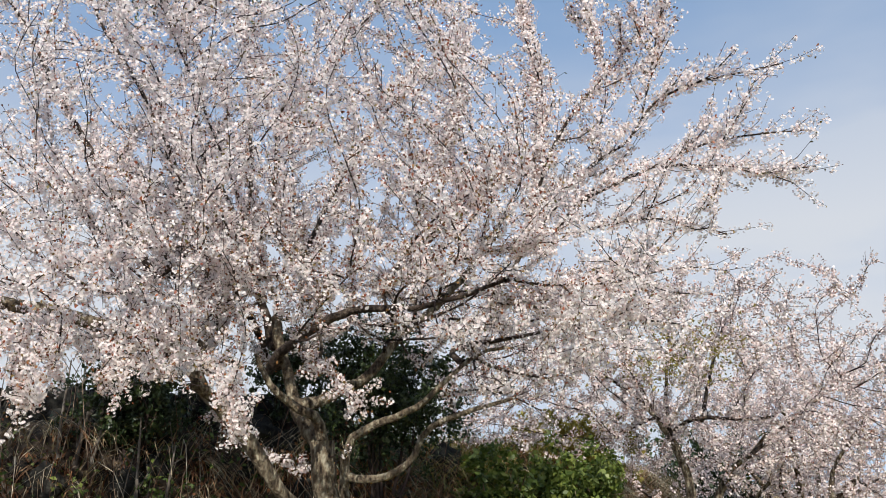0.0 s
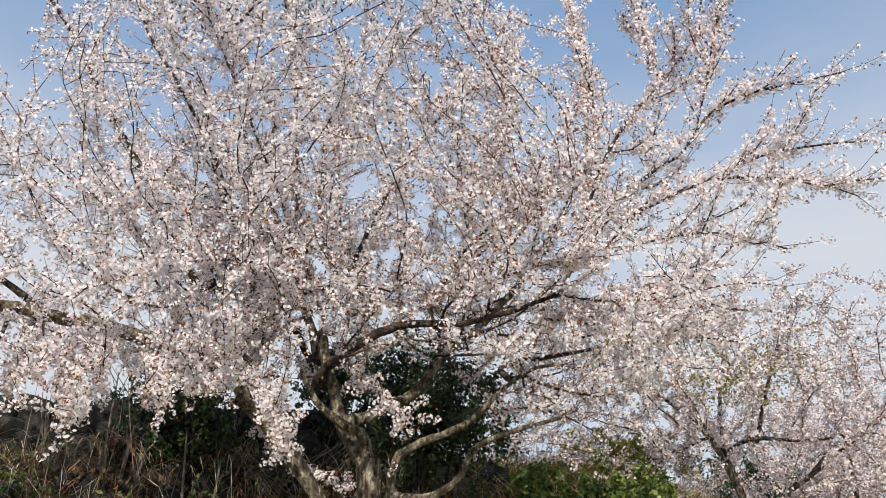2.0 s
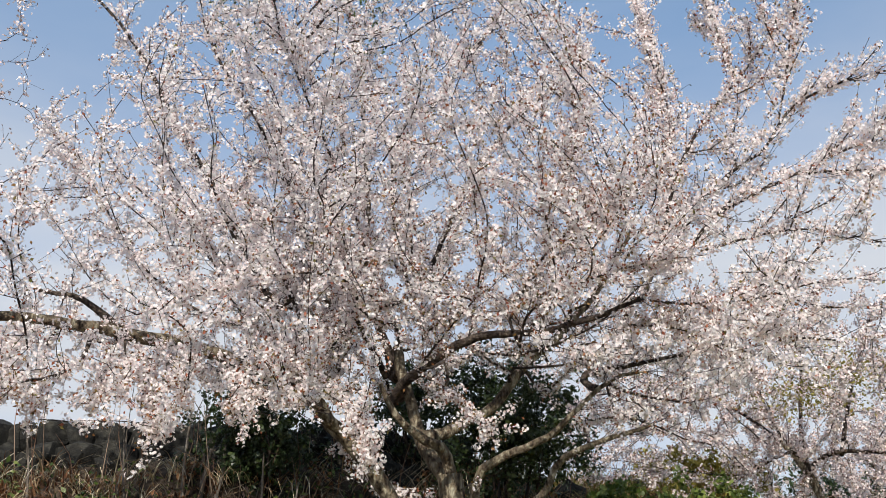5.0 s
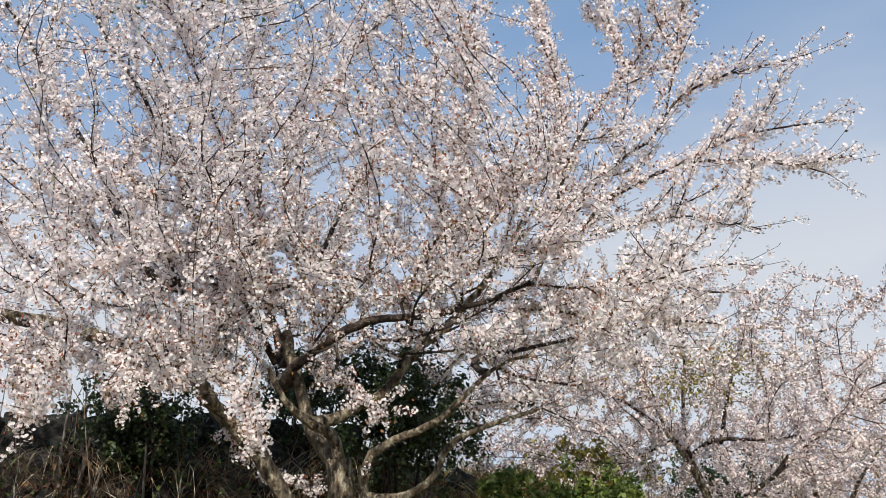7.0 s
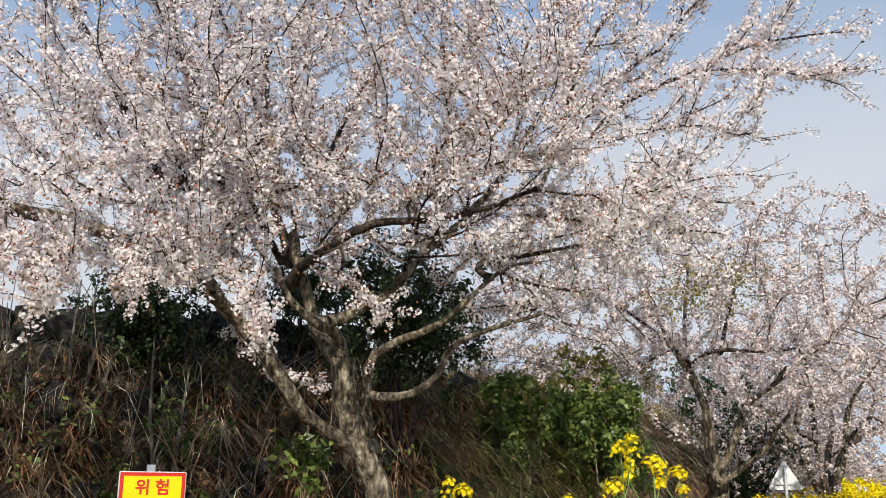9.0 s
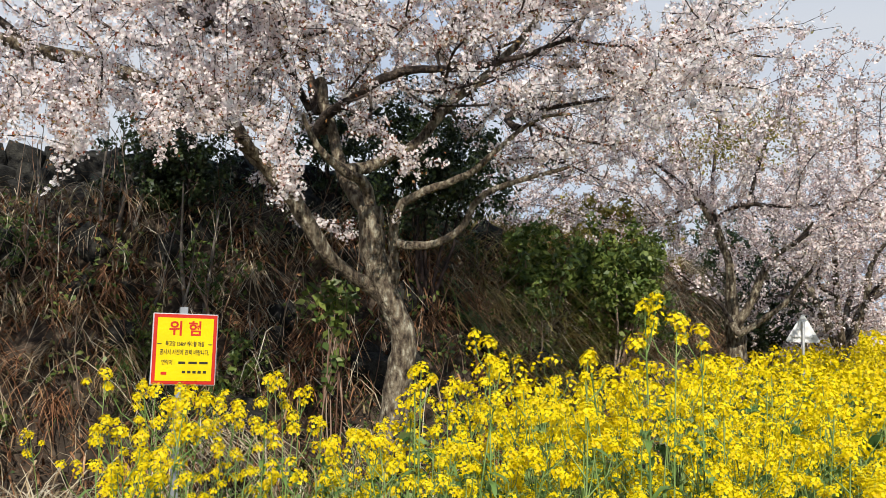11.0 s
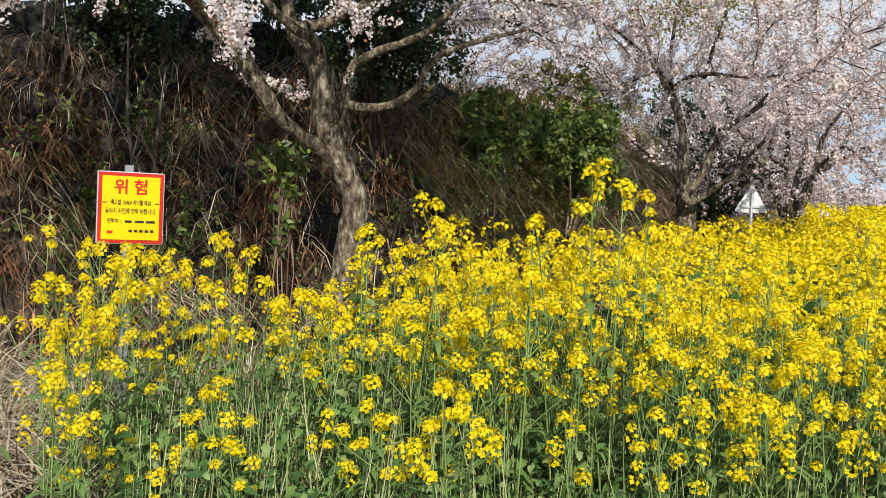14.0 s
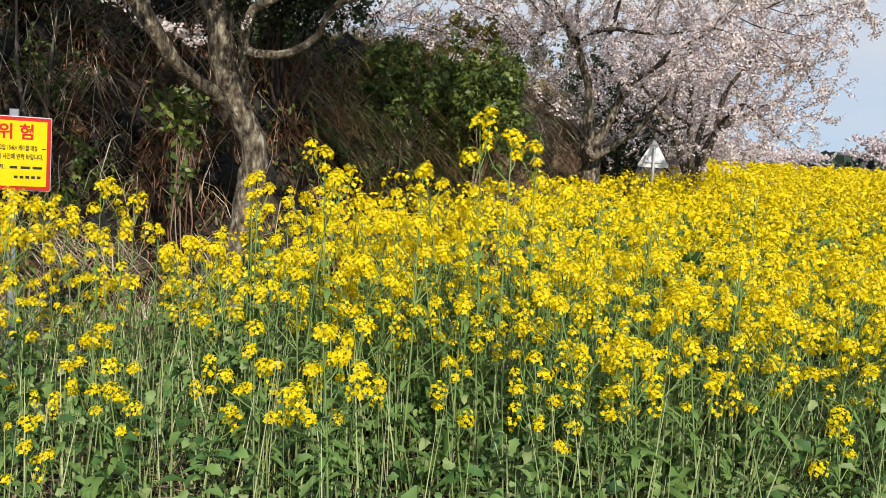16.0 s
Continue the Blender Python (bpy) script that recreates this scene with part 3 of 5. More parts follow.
limb("fing2", .024, .006, (2.05, 5.83, 3.50), (2.22, 5.70, 3.74), (2.39, 5.57, 3.93), (2.61, 5.47, 4.08), (2.77, 5.39, 4.32), (3.00, 5.25, 4.43), (3.28, 5.08, 4.46), (3.50, 4.92, 4.47))
limb("fing2b", .012, .006, (2.71, 5.42, 4.27), (2.78, 5.38, 4.58), (2.84, 5.35, 4.88), (2.91, 5.31, 5.13))
limb("fing3", .022, .005, (2.10, 5.81, 3.33), (2.26, 5.63, 3.63), (2.54, 5.50, 3.78), (2.75, 5.40, 3.87), (2.94, 5.29, 3.95), (3.13, 5.17, 4.00), (3.36, 5.02, 4.00), (3.57, 4.87, 3.98))
limb("fing3b", .012, .004, (2.75, 5.40, 3.87), (2.97, 5.22, 3.83), (3.22, 5.00, 3.74), (3.43, 4.84, 3.60))
limb("fing4", .016, .005, (2.11, 6.12, 4.05), (2.21, 6.09, 4.53), (2.19, 6.10, 4.96), (2.13, 6.11, 5.32), (2.06, 6.14, 5.64))
limb("fing5", .014, .005, (2.25, 5.75, 3.47), (2.55, 5.50, 3.50), (2.80, 5.31, 3.47), (3.08, 5.09, 3.32))
limb("fing6", .014, .005, (1.52, 6.41, 4.15), (1.63, 6.38, 4.61), (1.67, 6.37, 4.94), (1.69, 6.37, 5.22))
limb("fing7", .014, .005, (2.05, 5.72, 3.10), (2.40, 5.46, 3.06), (2.71, 5.25, 3.11), (2.92, 5.07, 3.09))
limb("fing8", .016, .005, (1.76, 6.03, 3.04), (2.10, 5.70, 2.93), (2.44, 5.44, 2.84), (2.76, 5.16, 2.74))
limb("low1", .02, .006, (-0.64, 6.40, 2.82), (-0.44, 6.12, 2.65), (-0.22, 5.84, 2.55), (-0.08, 5.64, 2.44), (0.04, 5.44, 2.33))
limb("low2", .018, .006, (-1.15, 6.22, 2.92), (-1.12, 5.82, 2.66), (-1.08, 5.52, 2.43), (-1.01, 5.33, 2.27))
limb("low3", .018, .006, (-1.60, 5.96, 2.95), (-1.57, 5.60, 2.67), (-1.66, 5.37, 2.52), (-1.82, 5.20, 2.46))
limb("low4", .014, .004, (0.04, 5.44, 2.33), (0.09, 5.34, 2.19), (0.10, 5.29, 2.08))
limb("low5", .014, .005, (0.46, 6.88, 2.88), (0.62, 6.22, 2.62), (0.74, 5.81, 2.40), (0.80, 5.60, 2.26))
limb("low8", .012, .004, (-0.10, 6.41, 2.40), (-0.02, 6.78, 2.26), (0.21, 7.01, 2.09), (0.37, 7.00, 2.03), (0.57, 7.04, 1.98))
limb("low9", .008, .003, (0.84, 6.66, 2.05), (0.80, 6.4, 2.06), (0.70, 6.18, 1.99))
limb("low6", .014, .004, (-0.88, 6.32, 2.86), (-0.68, 5.90, 2.60), (-0.50, 5.72, 2.49), (-0.33, 5.63, 2.41))
limb("leadB2", .028, .006, (1.58, 6.46, 2.78), (1.71, 6.43, 2.82), (1.89, 6.32, 2.83), (2.12, 6.19, 2.86), (2.42, 6.08, 2.93))
limb("leadB3", .018, .005, (1.63, 6.44, 2.80), (1.76, 6.20, 2.64), (1.90, 5.95, 2.54), (2.08, 5.78, 2.48))
limb("loop2", .013, .004, (1.58, 6.46, 2.47), (1.77, 6.30, 2.47), (1.94, 6.15, 2.40), (2.09, 5.99, 2.29))
limb("low7", .012, .004, (1.71, 6.43, 2.82), (1.66, 6.02, 2.49), (1.73, 5.80, 2.37))
r = np.random.default_rng(23)
for x, z in ((-1.18, 2.36), (-0.93, 2.40), (-1.07, 2.25), (-0.70, 2.38), (-0.42, 2.42), (-0.21, 2.34), (-0.56, 2.31), (0.07, 2.12), (-1.45, 2.40), (-1.75, 2.36), (-1.3, 2.5), (-2.0, 2.45), (-2.3, 2.5), (-2.1, 2.62), (-1.9, 2.55), (-2.6, 2.6)):
    end = np.array([x, 5.4 + r.uniform(-0.1, 0.15), z])
    top = end + (r.uniform(-0.35, 0.1), r.uniform(0.45, 0.8), r.uniform(0.35, 0.5))
    limb("low_shoot", 0.011, 0.004, top, (top + end) / 2 + r.normal(0, 0.04, 3), end)
r = np.random.default_rng(19)
for name, pts, rad in list(main.limbs):
    if name.startswith("fing"):
        for s in (0.3, 0.42, 0.54, 0.66, 0.76):
            k = int(s * (len(pts) - 1))
            d = unit(pts[min(k + 3, len(pts) - 1)] - pts[k - 1])
            out = unit(d + r.normal(0, 0.42, 3) * (1, 0.6, 1) + (0, 0, 0.12))
            ln = r.uniform(0.25, 0.5)
            limb("finger_shoot", 0.009, 0.004, pts[k], pts[k] + out * ln * 0.5 + r.normal(0, 0.03, 3), pts[k] + out * ln + (0, 0, 0.05))
r = np.random.default_rng(17)
heart = np.array([0.5, 6.8, 2.7])
for k in range(54):
    a, e = r.uniform(0, 2 * math.pi), r.uniform(0.05, 1.05)
    d = np.array([math.cos(a) * math.cos(e), 0.62 * math.sin(a) * math.cos(e), math.sin(e)])
    far = r.uniform(2.0, 3.1) * (1.25 if e > 0.8 else 1.0)
    end = heart + d * far
    if end[0] < -1.3 and end[2] > 5.2 or end[0] > 1.5 and end[2] > 4.6:
        continue
    bow = r.normal(0, 0.2, 3)
    limb("fan", 0.012, 0.004, heart + d * far * 0.42, heart + d * far * 0.58 + bow, heart + d * far * 0.82 + bow, end + (0, 0, 0.08))
r = np.random.default_rng(5)
box = np.stack([r.uniform(-3.4, 3.4, 26000), r.uniform(4.3, 8.9, 26000), r.uniform(2.1, 7.2, 26000)], -1)
OUTLINE = [(-3.3, 2.5), (-3.1, 3.5), (-2.3, 4.15), (-1.5, 5.5), (-0.9, 6.9), (0.9, 7.0), (1.6, 5.6), (2.1, 4.8), (2.6, 4.0), (3.0, 3.4), (2.9, 2.6), (1.9, 2.35), (1.35, 2.95), (0.9, 3.1), (0.0, 2.85), (-1.2, 2.35)]
flat_d = np.hypot(box[:, 0], box[:, 1])
sx = box[:, 0] * 6.5 / flat_d
sz = 1.3 + (box[:, 2] - 1.3) * 6.5 / flat_d
depth = np.abs(box[:, 1] - 6.5 + 0.35 * np.abs(box[:, 0] - 0.4)) < 2.1 * np.sqrt(np.clip(1 - ((box[:, 0] - 0.2) / 3.7) ** 2 - ((box[:, 2] - 4.3) / 3.4) ** 2, 0, 1))
targets = box[in_outline(sx, sz, OUTLINE) & depth]
tier = waves(targets[:, 0] * 1.1 + targets[:, 1] * 0.6, targets[:, 2] * 2.8 - 0.9 * np.abs(targets[:, 0] - 0.4), 44)
targets = targets[r.random(len(targets)) < np.clip(0.55 + 0.7 * tier, 0.08, 1)]
main.grow(targets, level=(1, 1, 0.75))
cherry = thing("cherry_tree", (0.84, 6.81, float(ground_z(0.84, 6.81)) - 0.05), "old cherry tree in full white blossom below the bank", "tree", "cherry trees")
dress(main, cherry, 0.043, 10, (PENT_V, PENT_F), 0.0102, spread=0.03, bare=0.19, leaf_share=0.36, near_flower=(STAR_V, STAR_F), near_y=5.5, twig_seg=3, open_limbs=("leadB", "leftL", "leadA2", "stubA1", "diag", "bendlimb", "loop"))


def far_cherry(at, height, spread, seed, label, leaders=5, lean=(0, 0), spacing=0.07, per=4, size=0.022, points=2600, flower=(PENT_V, PENT_F), low=0.28, leafy=0.2, plan=None):
    """A cherry tree of several leaders with a wide, ragged crown."""
    t = Tree(seed)
    r = t.r
    z0 = float(ground_z(at[0], at[1])) - 0.05
    b = np.array([at[0], at[1], z0])
    f = b + (lean[0] * 0.12, lean[1] * 0.12, height * 0.2)
    t.limb("trunk", 0.16 * height / 6, 0.11 * height / 6, b, (b + f) / 2 + r.normal(0, 0.04, 3), f)
    for k in range(leaders):
        a = 2 * math.pi * (k + r.uniform(-0.25, 0.25)) / leaders
        d = np.array([math.cos(a), math.sin(a), 0])
        up = r.uniform(0.35, 0.62) * height
        reach = spread * r.uniform(0.45, 0.75)
        p1 = f + d * reach * 0.3 + (0, 0, up * 0.35)
        p2 = f + d * reach * 0.65 + (0, 0, up * 0.7) + r.normal(0, 0.12, 3)
        p3 = f + d * reach + (lean[0], lean[1], up)
        t.limb("limb", 0.085 * height / 6, 0.018, f + (0, 0, -0.05), p1, p2, p3)
        t.limb("limb", 0.045 * height / 6, 0.012, p1, p1 + d * reach * 0.5 + (0, 0, up * 0.12) + r.normal(0, 0.15, 3), p1 + d * reach * 1.05 + r.normal(0, 0.2, 3) + (0, 0, up * 0.2))
    if plan:
        t.p, t.up, t.rad, t.limbs = [], [], [], []
        plan(t)
    q = r.normal(0, 1, (points, 3))
    q = unit(q) * (r.random(points) ** 0.4)[:, None] * [spread, spread, height * (1 - low) * 0.5] * (1 + 0.18 * waves(q[:, :1] * 3, q[:, 1:2] * 3 + q[:, 2:] * 3, seed))
    q = q + b + (lean[0], lean[1], height * (1 + low) * 0.5)
    if plan:
        q = q[(q[:, 2] > 2.75) | (q[:, 0] > 5.3) & (q[:, 2] > 2.05)]
        q = np.concatenate([q, r.uniform((2.3, 10.0, 2.3), (5.2, 12.4, 4.2), (1250, 3))])
    t.grow(q, step=0.16, reach=1.5, kill=0.26, rounds=40)
    root = thing("cherry_tree", b, label, "tree", "cherry trees")
    return dress(t, root, spacing, per, flower, size, twig_seg=3, leaf_share=leafy, spread=0.045, petal=PETAL_PINK, bare=0.2), root


def second_limbs(t):
    t.limb("limb", .125, .10, (5.62, 10.97, 0.00), (5.59, 10.98, 0.65), (5.55, 11.00, 1.17), (5.52, 11.02, 1.47))
    t.limb("limb", .075, .03, (5.52, 11.02, 1.44), (5.50, 11.03, 1.78), (5.47, 11.04, 2.13), (5.39, 11.08, 2.40), (5.31, 11.12, 2.59), (5.17, 11.18, 2.85), (5.02, 11.25, 3.03))
    t.limb("limb", .04, .012, (5.22, 10.94, 2.57), (5.38, 10.86, 2.73), (5.58, 10.76, 2.80), (6.00, 10.53, 2.76), (6.32, 10.35, 2.78))
    t.limb("limb", .065, .02, (5.52, 10.90, 1.37), (5.66, 10.83, 1.64), (5.75, 10.78, 1.91), (5.89, 10.71, 2.18), (6.08, 10.60, 2.33), (6.27, 10.49, 2.58))
    t.limb("limb", .03, .01, (5.43, 10.84, 1.37), (5.28, 10.91, 1.62), (5.04, 11.02, 1.81), (4.80, 11.13, 2.01))
    t.limb("limb", .05, .02, (5.46, 10.71, 1.25), (5.69, 10.59, 1.43), (5.91, 10.47, 1.63), (6.01, 10.42, 1.82), (6.17, 10.32, 2.03))
    t.limb("limb", .028, .01, (5.05, 10.91, 2.81), (4.84, 11.01, 2.72), (4.57, 11.12, 2.57))
    t.limb("limb", .03, .01, (5.17, 11.18, 2.85), (5.00, 11.26, 3.27), (4.85, 11.33, 3.73), (4.66, 11.41, 4.15))
    t.limb("limb", .03, .01, (5.72, 11.03, 2.83), (5.86, 10.95, 3.43), (6.05, 10.85, 4.04), (6.24, 10.74, 4.56))
    t.limb("limb", .03, .01, (5.31, 11.12, 2.59), (5.30, 11.12, 3.16), (5.37, 11.09, 3.78), (5.42, 11.06, 4.39))
    t.limb("limb", .03, .01, (6.03, 10.52, 2.32), (6.37, 10.31, 2.63), (6.72, 10.09, 2.94), (7.01, 9.89, 3.24))
    t.limb("limb", .025, .01, (5.14, 11.53, 3.07), (4.72, 11.71, 3.44), (4.25, 11.88, 3.66), (3.77, 12.04, 3.81))


n2, second = far_cherry((5.6, 11.1), 4.75, 3.6, 31, "cherry tree in pale pink blossom beside the triangular sign", spacing=0.075, per=8, points=4800, lean=(-0.55, -0.2), size=0.0145, plan=second_limbs, leafy=0.55)
far_cherry((9.0, 14.2), 4.7, 2.35, 32, "spreading cherry tree in blossom further down the row", spacing=0.075, per=6, size=0.018, points=2300, leaders=6, low=0.2)
far_cherry((11.6, 19.4), 4.6, 2.2, 33, "spreading cherry tree in blossom further down the row", spacing=0.1, per=7, size=0.026, points=1200, low=0.12)
far_cherry((15.6, 26.5), 4.6, 2.5, 37, "spreading cherry tree in blossom further down the row", spacing=0.14, per=4, size=0.034, points=700, low=0.1)
far_cherry((-5.6, 7.6), 6.0, 2.6, 34, "cherry tree in blossom at the end of the row", spacing=0.08, per=5, size=0.015, points=1400)
far_cherry((57.0, 62.0), 4.2, 4.4, 35, "distant cherry tree in blossom across the field", spacing=0.2, per=4, size=0.085, points=700, low=0.15)
far_cherry((52.0, 76.0), 2.8, 5.0, 38, "distant cherry tree in blossom across the field", spacing=0.25, per=3, size=0.11, points=400, low=0.1)
far_cherry((66.0, 88.0), 2.8, 5.0, 39, "distant cherry tree in blossom across the field", spacing=0.25, per=3, size=0.11, points=400, low=0.1)
r = np.random.default_rng(36)
n = 1500
pos = np.concatenate([r.normal(0, 1, (n // 2, 3)) * (0.36, 0.3, 0.1) + (4.75, 9.7, 3.22), r.normal(0, 1, (n // 2, 3)) * (0.32, 0.3, 0.13) + (5.05, 9.6, 3.5)]) - np.array(second.location)
v, f = scatter(LEAF_V, LEAF_F, pos, frames_facing(r.normal(0, 1, (n, 3)) + (0, 0, 0.6), r.uniform(0, 6.28, n)), r.uniform(0.025, 0.05, n))
child("leafy_growth", mesh_from("leafy_growth", v, [f], OLIVE), second, "yellow-green new leaves", "stuff")
# leaves of a different tree behind, added as part of this crown
n = 620
pos = np.concatenate([r.normal(0, 1, (n // 2, 3)) * (0.13, 0.2, 0.22) + (-1.0, 7.1, 5.95), r.normal(0, 1, (n // 2, 3)) * (0.12, 0.2, 0.2) + (0.05, 7.15, 6.05)]) - np.array(cherry.location)
v, f = scatter(LEAF_V, LEAF_F, pos, frames_facing(r.normal(0, 1, (n, 3)) + (0, 0, 0.6), r.uniform(0, 6.28, n)), r.uniform(0.025, 0.055, n))
child("leafy_growth", mesh_from("leafy_growth", v, [f], WEED), cherry, "dark green leaves of a different tree behind the crown", "stuff")

# ---- shrubs ----
def shrub(name, at, radii, count, leaf, mat, label, category="shrub", stems=7, seed=1, tall=None, group=""):
    """A bush: bent stems from one foot and a ragged crown of single leaves."""
    r = np.random.default_rng(seed)
    x, y = at[0], at[1]
    z = float(ground_z(x, y)) - 0.05
    zc = at[2] - z
    root = thing(name, (x, y, z), label, category, group)
    tb = Tubes()
    ends = []
    for k in range(stems):
        d = unit(r.normal(0, 1, 3)) * radii * r.uniform(0.4, 0.85)
        end = np.array([0, 0, zc]) + d
        mid = end * 0.5 + r.normal(0, 0.06, 3)
        tb.add(np.array([(0, 0, 0), mid, end]), np.array([0.022, 0.013, 0.005]) * min(1.0, np.mean(radii) / 0.5), 5)
        ends.append(end)
        for q in range(5):
            e2 = mid + (end - mid) * r.random() + unit(r.normal(0, 1, 3)) * np.array(radii) * 0.35
            tb.add(np.array([mid + (end - mid) * r.random() * 0.6, e2]), np.array([0.006, 0.003]), 3)
            ends.append(e2)
    child("stem_mass", tb.mesh("stems", TWIG if mat == EVERGREEN else DEADWOOD), root, "", "stuff")
    n_cl = max(30, count // 45)
    q = unit(r.normal(0, 1, (n_cl, 3))) * (r.random(n_cl) ** 0.33)[:, None]
    centres = np.concatenate([q * radii * (1 + 0.25 * r.normal(0, 1, (n_cl, 1))) + (0, 0, zc), np.array(ends)])
    pick = r.integers(0, len(centres), count)
    out = unit(r.normal(0, 1, (count, 3)) + (0, 0, 0.5))
    pos = centres[pick] + out * (np.array(radii).mean() * 0.22 * r.random(count))[:, None]
    pos[:, 2] = np.maximum(pos[:, 2], ground_z(pos[:, 0] + x, pos[:, 1] + y) - z + 0.03)
    v, f = scatter(LEAF_V, LEAF_F, pos, frames_facing(out + r.normal(0, 0.5, out.shape), r.uniform(0, 6.28, count)), leaf * r.uniform(0.6, 1.2, count))
    child("foliage", mesh_from("foliage", v, [f], mat), root, "", "stuff")
    return root


shrub("evergreen_shrub", (1.35, 8.45, 2.75), (0.72, 0.55, 0.62), 17000, 0.046, EVERGREEN, "dark glossy evergreen shrub growing on the bank", seed=41)
shrub("evergreen_shrub", (0.55, 9.15, 3.05), (0.4, 0.3, 0.32), 5000, 0.046, EVERGREEN, "dark glossy evergreen shrub growing on the bank", seed=42)
shrub("evergreen_shrub", (-0.8, 8.4, 2.7), (0.55, 0.4, 0.48), 9000, 0.045, EVERGREEN, "dark evergreen shrub at the top of the bank", seed=43)
shrub("leafy_shrub", (3.75, 10.35, 1.85), (0.66, 0.5, 0.6), 6500, 0.075, BUSH, "green leafy shrub on the slope of the bank", seed=44)
shrub("leafy_shrub", (2.75, 9.8, 1.95), (0.5, 0.4, 0.42), 2600, 0.075, BUSH, "green leafy shrub on the slope of the bank", seed=45)
shrub("leafy_shrub", (4.7, 13.3, 2.6), (1.0, 0.7, 0.5), 6000, 0.09, OLIVE, "yellowish leafy shrub behind the cherry tree", seed=46)
shrub("leafy_shrub", (0.5, 7.2, 1.45), (0.2, 0.15, 0.24), 240, 0.085, BUSH, "small broad-leaved shrub beside the trunk", stems=5, seed=47)
shrub("leafy_shrub", (-0.9, 7.7, 1.15), (0.4, 0.25, 0.35), 1100, 0.034, BUSH, "small green shrub on the bank behind the sign", stems=5, seed=48)
shrub("leafy_shrub", (8.6, 17.2, 2.4), (1.6, 1.0, 0.9), 6000, 0.11, EVERGREEN, "dark shrub at the foot of the bank", seed=49)
shrub("leafy_shrub", (8.2, 15.4, 1.5), (1.0, 0.7, 0.7), 4500, 0.1, EVERGREEN, "dark shrub at the foot of the bank", seed=50)

for k, (x, y, z) in enumerate([(-2.6, 7.5, 1.2), (-3.4, 7.9, 2.1), (-1.9, 7.9, 1.9), (-0.2, 7.75, 1.0), (-0.45, 8.0, 1.75), (-2.0, 7.2, 0.6), (2.0, 8.6, 1.1), (2.5, 9.2, 1.5)]):
    shrub("bank_weed", (x, y, z), (0.32, 0.22, 0.25), 420, 0.045, (WEED, BUSH)[k % 2], "tuft of green weeds on the bank", "weed", stems=4, seed=520 + k, group="weeds on the bank")


def sapling(at, height, stems, seed, label):
    r = np.random.default_rng(seed)
    z = float(ground_z(*at)) - 0.05
    root = thing("sapling", (at[0], at[1], z), label, "sapling", "bare saplings on the bank")
    for k in range(stems):
        a = r.uniform(0, 6.28)
        top = np.array([math.cos(a) * 0.18, math.sin(a) * 0.1, height * r.uniform(0.75, 1.0)])
        b = np.array([math.cos(a) * 0.05 + 0.06 * (k - stems / 2), math.sin(a) * 0.05, 0])
        tb = Tubes()
        tb.add(np.array([b, b * 0.6 + top * 0.4 + r.normal(0, 0.02, 3), top]), np.array([0.02, 0.015, 0.006]) * (1.0 if stems > 1 else 0.6), 7)
        for q in range(4):
            s = b + (top - b) * r.uniform(0.4, 0.9)
            tb.add(np.array([s, s + r.normal(0, 0.12, 3) + (0, 0, 0.22)]), np.array([0.005, 0.002]), 4)
        child("stem", tb.mesh("stem", GREYWOOD), root)
    return root


sapling((-1.25, 8.4), 1.0, 4, 61, "bare grey-barked sapling of several stems by the wall")
sapling((-1.75, 8.3), 0.8, 1, 62, "thin bare sapling on the bank")
sapling((-0.55, 8.1), 1.1, 2, 63, "thin bare sapling on the bank")
for k, (x, y, h) in enumerate([(-1.95, 8.2, 0.9), (-0.95, 8.0, 0.75), (-0.75, 7.9, 0.7), (-0.3, 7.8, 0.8), (-2.5, 8.2, 0.8), (0.0, 7.9, 0.7)]):
    sapling((x, y), h, 1, 64 + k, "thin bare sapling on the bank")

# ---- grass and dead growth on the bank ----
def bank_places(n, x0, x1, d0, d1, seed):
    r = np.random.default_rng(seed)
    pts = np.zeros((0, 2))
    while len(pts) < n:
        q = np.stack([r.uniform(x0, x1, n * 2), r.uniform(4.5, 21, n * 2)], -1)
        d, _ = bank_distance(q[:, 0], q[:, 1])
        patch = waves(q[:, 0] * 2.5, q[:, 1] * 2.5 + d, seed + 100)
        clear = (q[:, 0] > -0.9) | (d < 1.5 + 0.25 * patch)          # the wall's foot stays bare
        pts = np.concatenate([pts, q[clear & (d > d0) & (d < d1) & (r.random(n * 2) < np.clip(0.42 + 1.1 * patch, 0.06, 1))]])
    pts = pts[:n]
    z = ground_z(pts[:, 0], pts[:, 1])
    e = 0.08
    nx = (z - ground_z(pts[:, 0] + e, pts[:, 1])) / e
    ny = (z - ground_z(pts[:, 0], pts[:, 1] + e)) / e
    return np.column_stack([pts, z - 0.02]), unit(np.column_stack([nx, ny, np.ones(n)])), r


def grass(name, mat, n, x0, x1, d0, d1, lo, hi, width, droop, seed, label, up=0.6, wild=0.35):
    pos, nrm, r = bank_places(n, x0, x1, d0, d1, seed)
    lean = nrm + np.array([0, 0, up]) + r.normal(0, wild, (n, 3))
    v, f = blades(pos, lean, r.uniform(lo, hi, n), width * r.uniform(0.6, 1.3, n), droop * r.uniform(0.4, 1.4, n), 2 if hi < 0.4 else 3)
    return tagged(new(name, mesh_from(name, v, [f], mat)), label, "grass", kind="stuff")


